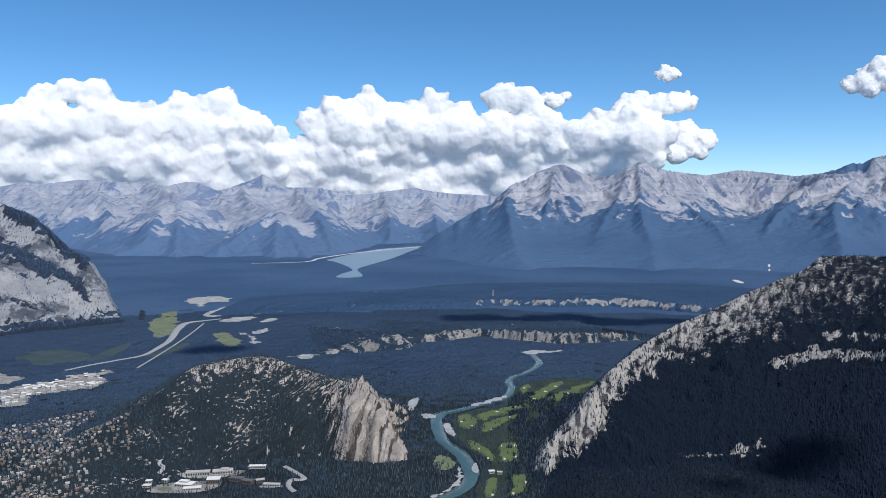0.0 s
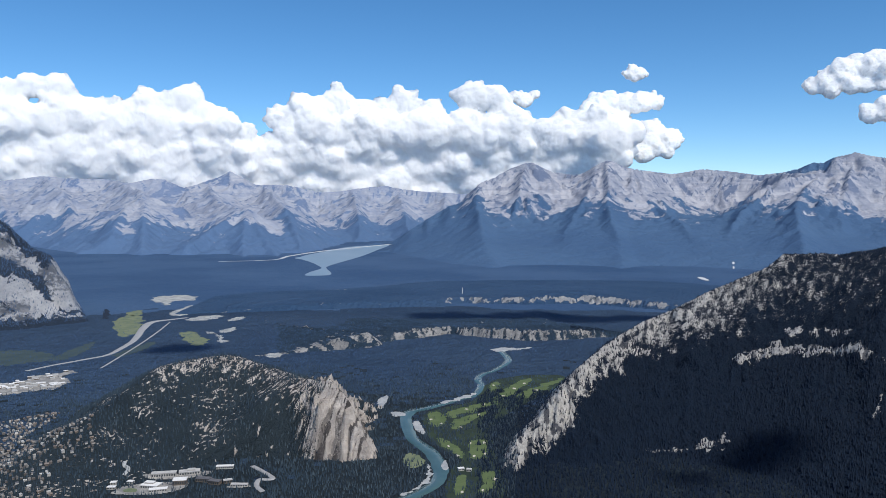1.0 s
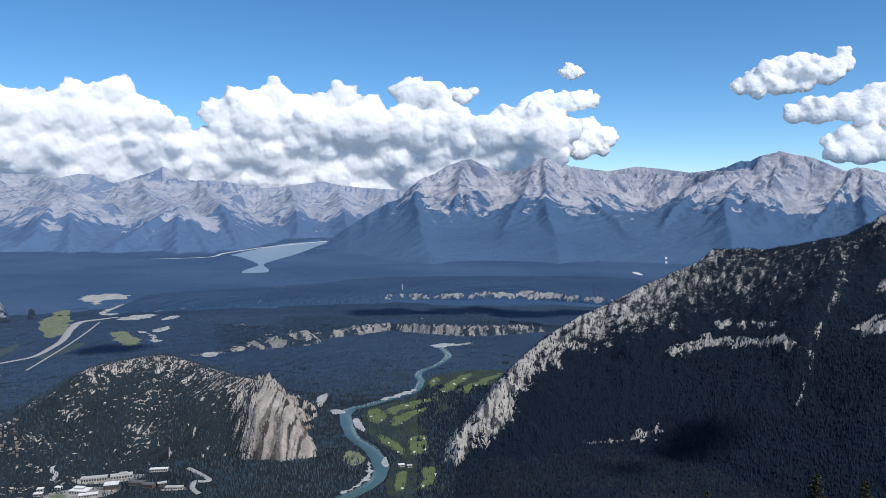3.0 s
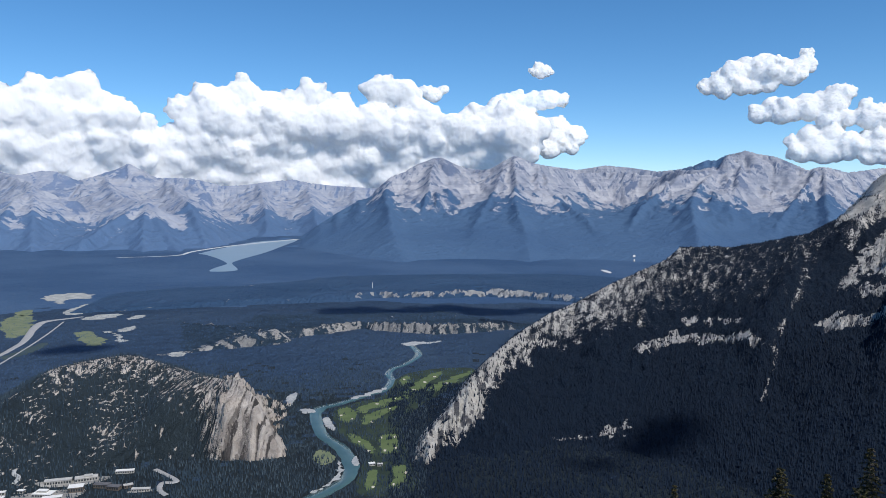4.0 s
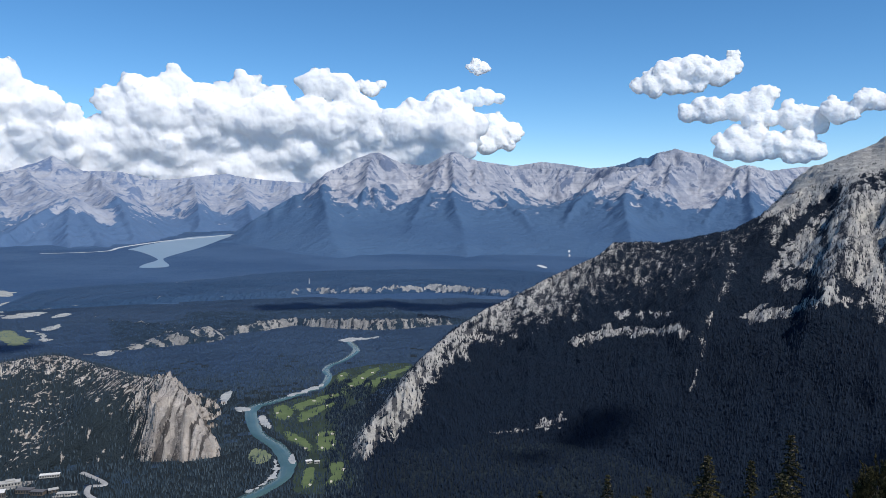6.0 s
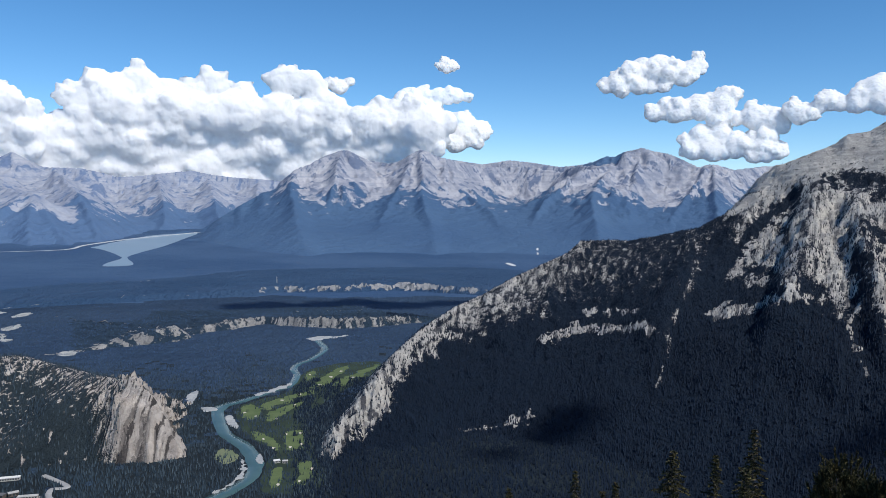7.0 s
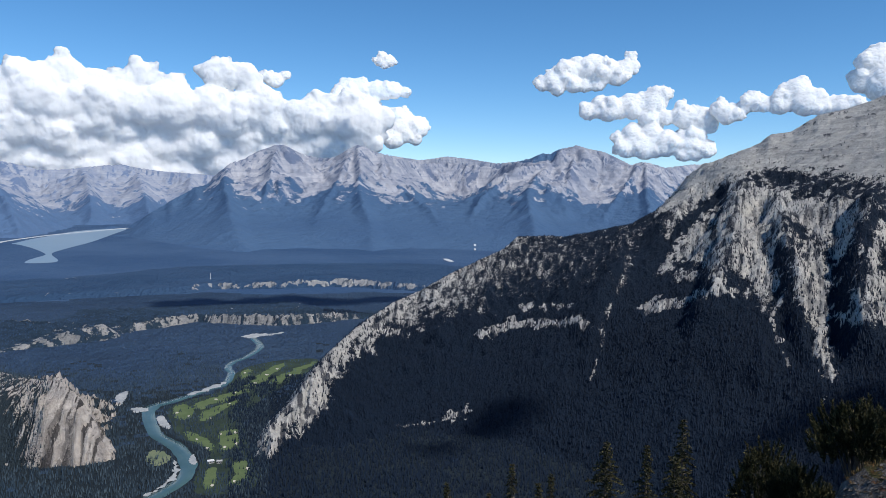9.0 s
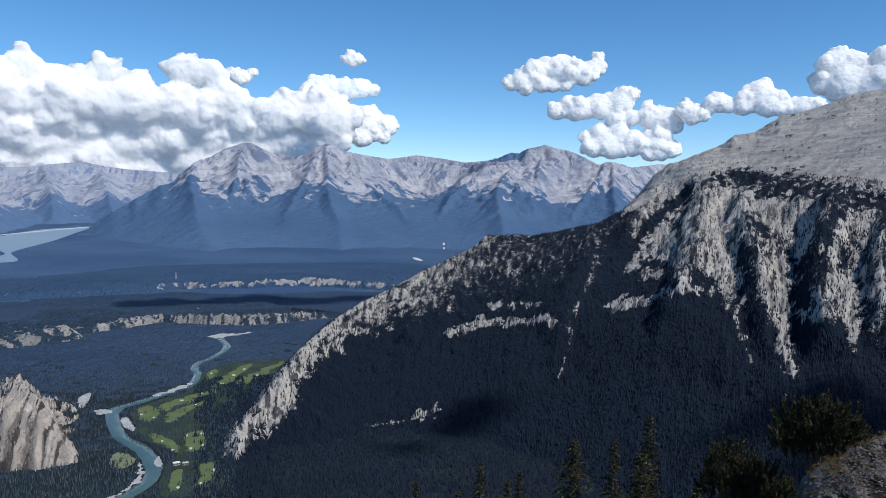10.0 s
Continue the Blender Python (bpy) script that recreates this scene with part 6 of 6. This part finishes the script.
def stone(seed, size):
    """An angular, worn block."""
    rng = np.random.default_rng(seed)
    bm = bmesh.new()
    bmesh.ops.create_icosphere(bm, subdivisions=2, radius=size)
    cuts = [Vector(rng.normal(size=3)).normalized() for _ in range(9)]
    reach = [size * rng.uniform(0.4, 0.7) for _ in cuts]
    for v in bm.verts:
        for c, r in zip(cuts, reach):
            over = v.co.dot(c) - r
            if over > 0:
                v.co -= c * over
        v.co.z *= 0.7
    return bm


fx, fy = outcrop["x0"], outcrop["y0"]


def on_rock(x, y):
    """Height of the outcrop at these places."""
    u, v = (np.asarray(x) - fx) / 0.1, (np.asarray(y) - fy) / 0.1
    i, j = u.astype(int), v.astype(int)
    u, v, z = u - i, v - j, outcrop["z"]
    return (z[j, i] * (1 - u) + z[j, i + 1] * u) * (1 - v) + (z[j + 1, i] * (1 - u) + z[j + 1, i + 1] * u) * v


rng = np.random.default_rng(8)
n = 0
while n < 280:
    turn, r = radians(rng.uniform(48.9, 55.6)), rng.uniform(8.6, 11.6)
    x, y = r * math.sin(turn), r * math.cos(turn)
    iy, ix = int((y - fy) / 0.1), int((x - fx) / 0.1)
    if outcrop["z"][iy, ix] < 141 or outcrop["d"][iy, ix] < 0.22:
        continue
    n += 1
    size = 0.014 + 0.085 * rng.random() ** 3
    ob = new("stone", bpy.data.meshes.new("stone"))
    bm = stone(n, size)
    bm.to_mesh(ob.data)
    bm.free()
    ob.data.materials.append(MAT_STONE)
    ob.matrix_basis = pose(x, y, float(on_rock(np.array([x]), np.array([y]))[0]) + size * 0.05, 0, 0, rng.uniform(0, 360))
    tagged(ob, "angular grey limestone block on the outcrop", "stone", "loose stones on the outcrop")


PEBBLE = np.array([(1, 0, 0), (-1, 0, 0), (0, 1, 0), (0, -1, 0), (0, 0, 1), (0, 0, -1)], float), np.array([(0, 2, 4), (2, 1, 4), (1, 3, 4), (3, 0, 4), (2, 0, 5), (1, 2, 5), (3, 1, 5), (0, 3, 5)])


def pebbles(name, seed, count):
    """Frost-broken chips of rock strewn over the outcrop."""
    rng = np.random.default_rng(seed)
    v, f = PEBBLE
    turn, r = np.radians(rng.uniform(48.7, 55.6, count)), rng.uniform(9.2, 11.7, count)
    x, y = r * np.sin(turn), r * np.cos(turn)
    iy, ix = ((y - fy) / 0.1).astype(int), ((x - fx) / 0.1).astype(int)
    ok = (outcrop["z"][iy, ix] > 141) & (outcrop["d"][iy, ix] > 0.1)
    x, y, z = x[ok], y[ok], on_rock(x[ok], y[ok])
    n = len(x)
    size = (0.007 + 0.022 * rng.random(n) ** 2)[:, None, None] * rng.uniform(0.6, 1.3, (n, len(v), 1)) * np.array([1.2, 1.0, 0.7])
    p = v[None] * size + np.stack([x, y, z + 0.004], -1)[:, None]
    faces = (np.arange(n)[:, None, None] * len(v) + f[None]).reshape(-1, 3)
    return solid(name, p.reshape(-1, 3), faces, MAT_PEBBLE, smooth=False)


tagged(pebbles("gravel", 9, 8000), "frost-broken grey limestone chips on the outcrop", "gravel", kind="stuff")


def blades(name, base, way, length, width, mat, parent=None):
    """Many pointed needles or grass blades as one mesh."""
    n = len(base)
    rng = np.random.default_rng(n)
    side = np.cross(way, rng.normal(size=(n, 3)))
    side /= np.linalg.norm(side, axis=1)[:, None] + 1e-9
    v = np.empty((n, 4, 3))
    v[:, 0] = base - side * (width / 2)[:, None]
    v[:, 1] = base + way * (length * 0.45)[:, None] - side * (width * 0.9)[:, None] * 0.6
    v[:, 2] = base + way * length[:, None]
    v[:, 3] = base + side * (width / 2)[:, None]
    f = np.arange(n)[:, None] * 4 + np.array([[0, 3, 2, 1]])
    return solid(name, v.reshape(-1, 3), f, mat, smooth=False, parent=parent)


def tube(path, radii, sides=6):
    """Vertices and faces of a tapered limb."""
    p = np.array(path, float)
    t = np.gradient(p, axis=0)
    t /= np.linalg.norm(t, axis=1)[:, None] + 1e-9
    u = np.cross(t, (0.31, 0.77, 0.55))
    u /= np.linalg.norm(u, axis=1)[:, None]
    w = np.cross(t, u)
    a = np.linspace(0, 2 * np.pi, sides + 1)
    v = p[:, None] + (u[:, None] * np.cos(a)[None, :, None] + w[:, None] * np.sin(a)[None, :, None]) * np.asarray(radii)[:, None, None]
    return v.reshape(-1, 3), lattice(len(p), sides + 1)


def limbs(name, tubes, mat, parent):
    vs, fs, n = [], [], 0
    for v, f in tubes:
        vs.append(v)
        fs.append(f + n)
        n += len(v)
    return solid(name, np.concatenate(vs), np.concatenate(fs), mat, parent=parent)


def stand(az, r):
    x, y = r * math.sin(radians(az)), r * math.cos(radians(az))
    iy, ix = int((y - slope["y0"]) / 3.0), int((x - slope["x0"]) / 3.0)
    return x, y, float(slope["z"][iy:iy + 2, ix:ix + 2].min()) - 0.3


def spruce(az, top, r, spread, seed, label):
    """A spire-shaped conifer: whorls of drooping boughs set with needles."""
    rng = np.random.default_rng(seed)
    x, y, z = stand(az, r)
    tip = 149 + r * math.tan(radians(top)) - z
    e = new("spruce")
    lean = rng.normal(0, 0.012, 2)
    tubes = [tube([(lean[0] * h, lean[1] * h, h) for h in np.linspace(0, tip, 12)], np.linspace(0.016 * tip, 0.012, 12), 7)]
    base, way, size = [], [], []
    d = 0.06
    while d < tip * 0.86:
        reach = spread * (0.08 + 0.2 * d ** 0.9) * rng.uniform(0.65, 1.2)
        reach = min(reach, spread * 1.5)
        count = int(rng.integers(5, 9))
        turn = rng.uniform(0, 6.283)
        for b in range(count):
            if rng.random() < 0.06:
                continue
            a = turn + 6.283 * b / count + rng.normal(0, 0.25)
            long = reach * rng.uniform(0.6, 1.2)
            out = np.array([math.cos(a), math.sin(a), 0])
            droop = 0.15 + 0.35 * min(d / 4, 1) + rng.normal(0, 0.08)
            k = max(3, int(long / 0.055))
            s = np.linspace(0.08, 1, k)
            p = out * (s * long)[:, None]
            p[:, 2] = tip - d + long * (0.12 * np.sin(s * 3.1) - droop * s ** 1.5 + 0.12 * s ** 4)
            p[:, :2] += lean * (tip - d)
            if d < 7:
                tubes.append(tube([p[0] * 0.3 + np.array([0, 0, (tip - d) * 0.7]), p[len(p) // 2], p[-1]], [0.012, 0.008, 0.003], 4))
            per = 9 if d < 4.5 else 2
            q = np.repeat(p, per, 0)
            w = rng.normal(0, 0.6, (len(q), 3)) + out * 0.9 + np.array([0, 0, 0.15])
            w /= np.linalg.norm(w, axis=1)[:, None]
            base.append(q)
            way.append(w)
            size.append(rng.uniform(0.05, 0.12, len(q)) * (1 if d < 5 else 1.8))
        d += 0.15 + 0.025 * d
    base, way, size = np.concatenate(base), np.concatenate(way), np.concatenate(size)
    limbs("trunk", tubes, MAT_BARK, e)
    blades("crown", base, way, size, size * 0.4, MAT_NEEDLE, e)
    e.matrix_basis = pose(x, y, z)
    return tagged(e, label, "tree")


def pine(az, r, top, low, wide, tufts, seed, label, dead=False):
    """A low, bushy pine: crooked limbs that end in upright brushes of needles."""
    rng = np.random.default_rng(seed)
    x, y, z = stand(az, r)
    z1, z0 = 149 + r * math.tan(radians(top)) - z, 149 + r * math.tan(radians(low)) - z
    half = r * math.tan(radians(wide))
    e = new("pine")
    mid = (z0 + z1) / 2
    tubes = [tube([(0, 0, 0), (0.1 * half, 0, z0 * 0.5), (-0.15 * half, 0.1 * half, z0), (0.05 * half, 0, mid)], [0.14, 0.12, 0.09, 0.04], 7)]
    base, way, size = [], [], []
    for i in range(tufts):
        a, u, s = rng.uniform(0, 6.283), rng.uniform(-0.45, 1), rng.uniform(0.5, 1) ** 0.6
        w = math.sqrt(1 - u * u)
        rough = 1 + 0.2 * math.sin(3 * a + seed) + 0.12 * math.sin(7 * a + 5 * u + seed) + rng.normal(0, 0.09)
        c = np.array([math.cos(a) * w * half * s * rough, math.sin(a) * w * half * s * rough, mid + u * s * (z1 - z0) / 2 * rough])
        if i % 11 == 0:
            tubes.append(tube([(0, 0, z0 * 0.9 + 0.3 * (mid - z0)), c * 0.5 + np.array([0, 0, mid * 0.5 - 0.1 * half]), c], [0.022, 0.013, 0.005], 4))
        up = np.array([c[0] * 0.35 / half, c[1] * 0.35 / half, 0.9])
        long = rng.uniform(0.18, 0.36)
        k = 80
        t = rng.random(k)
        base.append(c + up * (t * long)[:, None])
        v = rng.normal(0, 0.42, (k, 3)) + up * 0.9
        way.append(v / np.linalg.norm(v, axis=1)[:, None])
        size.append(rng.uniform(0.05, 0.1, k))
    if dead:
        for i in range(9):
            a, b = rng.uniform(-0.5, 1.0), rng.uniform(0.4, 1.1)
            tubes.append(tube([(0, 0, z0 * 0.8), (half * b * 0.5, -half * 0.2 * a, z0 * 0.85 + 0.2 * a), (half * b, -half * 0.3 * a, z0 + 0.35 * a)], [0.022, 0.012, 0.004], 4))
    base, way, size = np.concatenate(base), np.concatenate(way), np.concatenate(size)
    limbs("trunk", tubes, MAT_BARK, e)
    blades("crown", base, way, size, size * 0.2, MAT_NEEDLE, e)
    e.matrix_basis = pose(x, y, z)
    return tagged(e, label, "tree")


for i, (az, top, r, spread) in enumerate(((21.83, -21.4, 34, 0.8), (27.05, -20.0, 34, 0.75), (28.6, -21.2, 33, 0.8), (29.75, -20.6, 34, 0.9), (33.46, -18.1, 29, 1.35), (36.8, -17.9, 30, 0.9), (39.7, -16.0, 28, 1.0), (39.0, -18.6, 26.5, 1.35), (43.2, -20.3, 24, 0.8), (25.0, -22.3, 34, 0.8))):
    spruce(az, top, r, spread, 40 + i, "tall narrow dark spruce on the steep hillside" if spread < 1 else "full dark spruce with pale needles for sunlit tips")
pine(44.9, 20, -17.5, -22.0, 1.7, 330, 61, "bushy olive-green pine on the steep hillside")
pine(46.9, 18, -18.6, -22.5, 1.5, 270, 62, "low bushy pine beside the stony outcrop")
pine(48.6, 16, -19.6, -22.5, 0.9, 130, 64, "low bushy pine beside the stony outcrop")
pine(50.9, 17, -14.2, -18.2, 2.6, 520, 63, "dark rounded pine leaning out beside the outcrop", True)

# dry turf along the outcrop's rim
rng = np.random.default_rng(77)
ok = (outcrop["d"] + 0.1 * fbm(outcrop["x"] / 0.4, outcrop["y"] / 0.4, 4) < 0.24) & (outcrop["z"] > 143) & (np.degrees(np.arctan2(outcrop["x"], outcrop["y"])) > 50.0)
iy, ix = np.nonzero(ok)
pick = rng.integers(0, len(iy), 9000)
gb = np.stack([outcrop["x"][iy[pick], ix[pick]] + rng.uniform(-0.06, 0.06, 9000), outcrop["y"][iy[pick], ix[pick]] + rng.uniform(-0.06, 0.06, 9000), outcrop["z"][iy[pick], ix[pick]] - 0.01], -1)
gw = rng.normal(0, 0.5, (9000, 3)) + np.array([0, 0, 1])
gw /= np.linalg.norm(gw, axis=1)[:, None]
tagged(blades("turf", gb, gw, rng.uniform(0.02, 0.06, 9000), np.full(9000, 0.008), MAT_TURF), "short dry turf and moss on the outcrop's rim", "grass", kind="stuff")
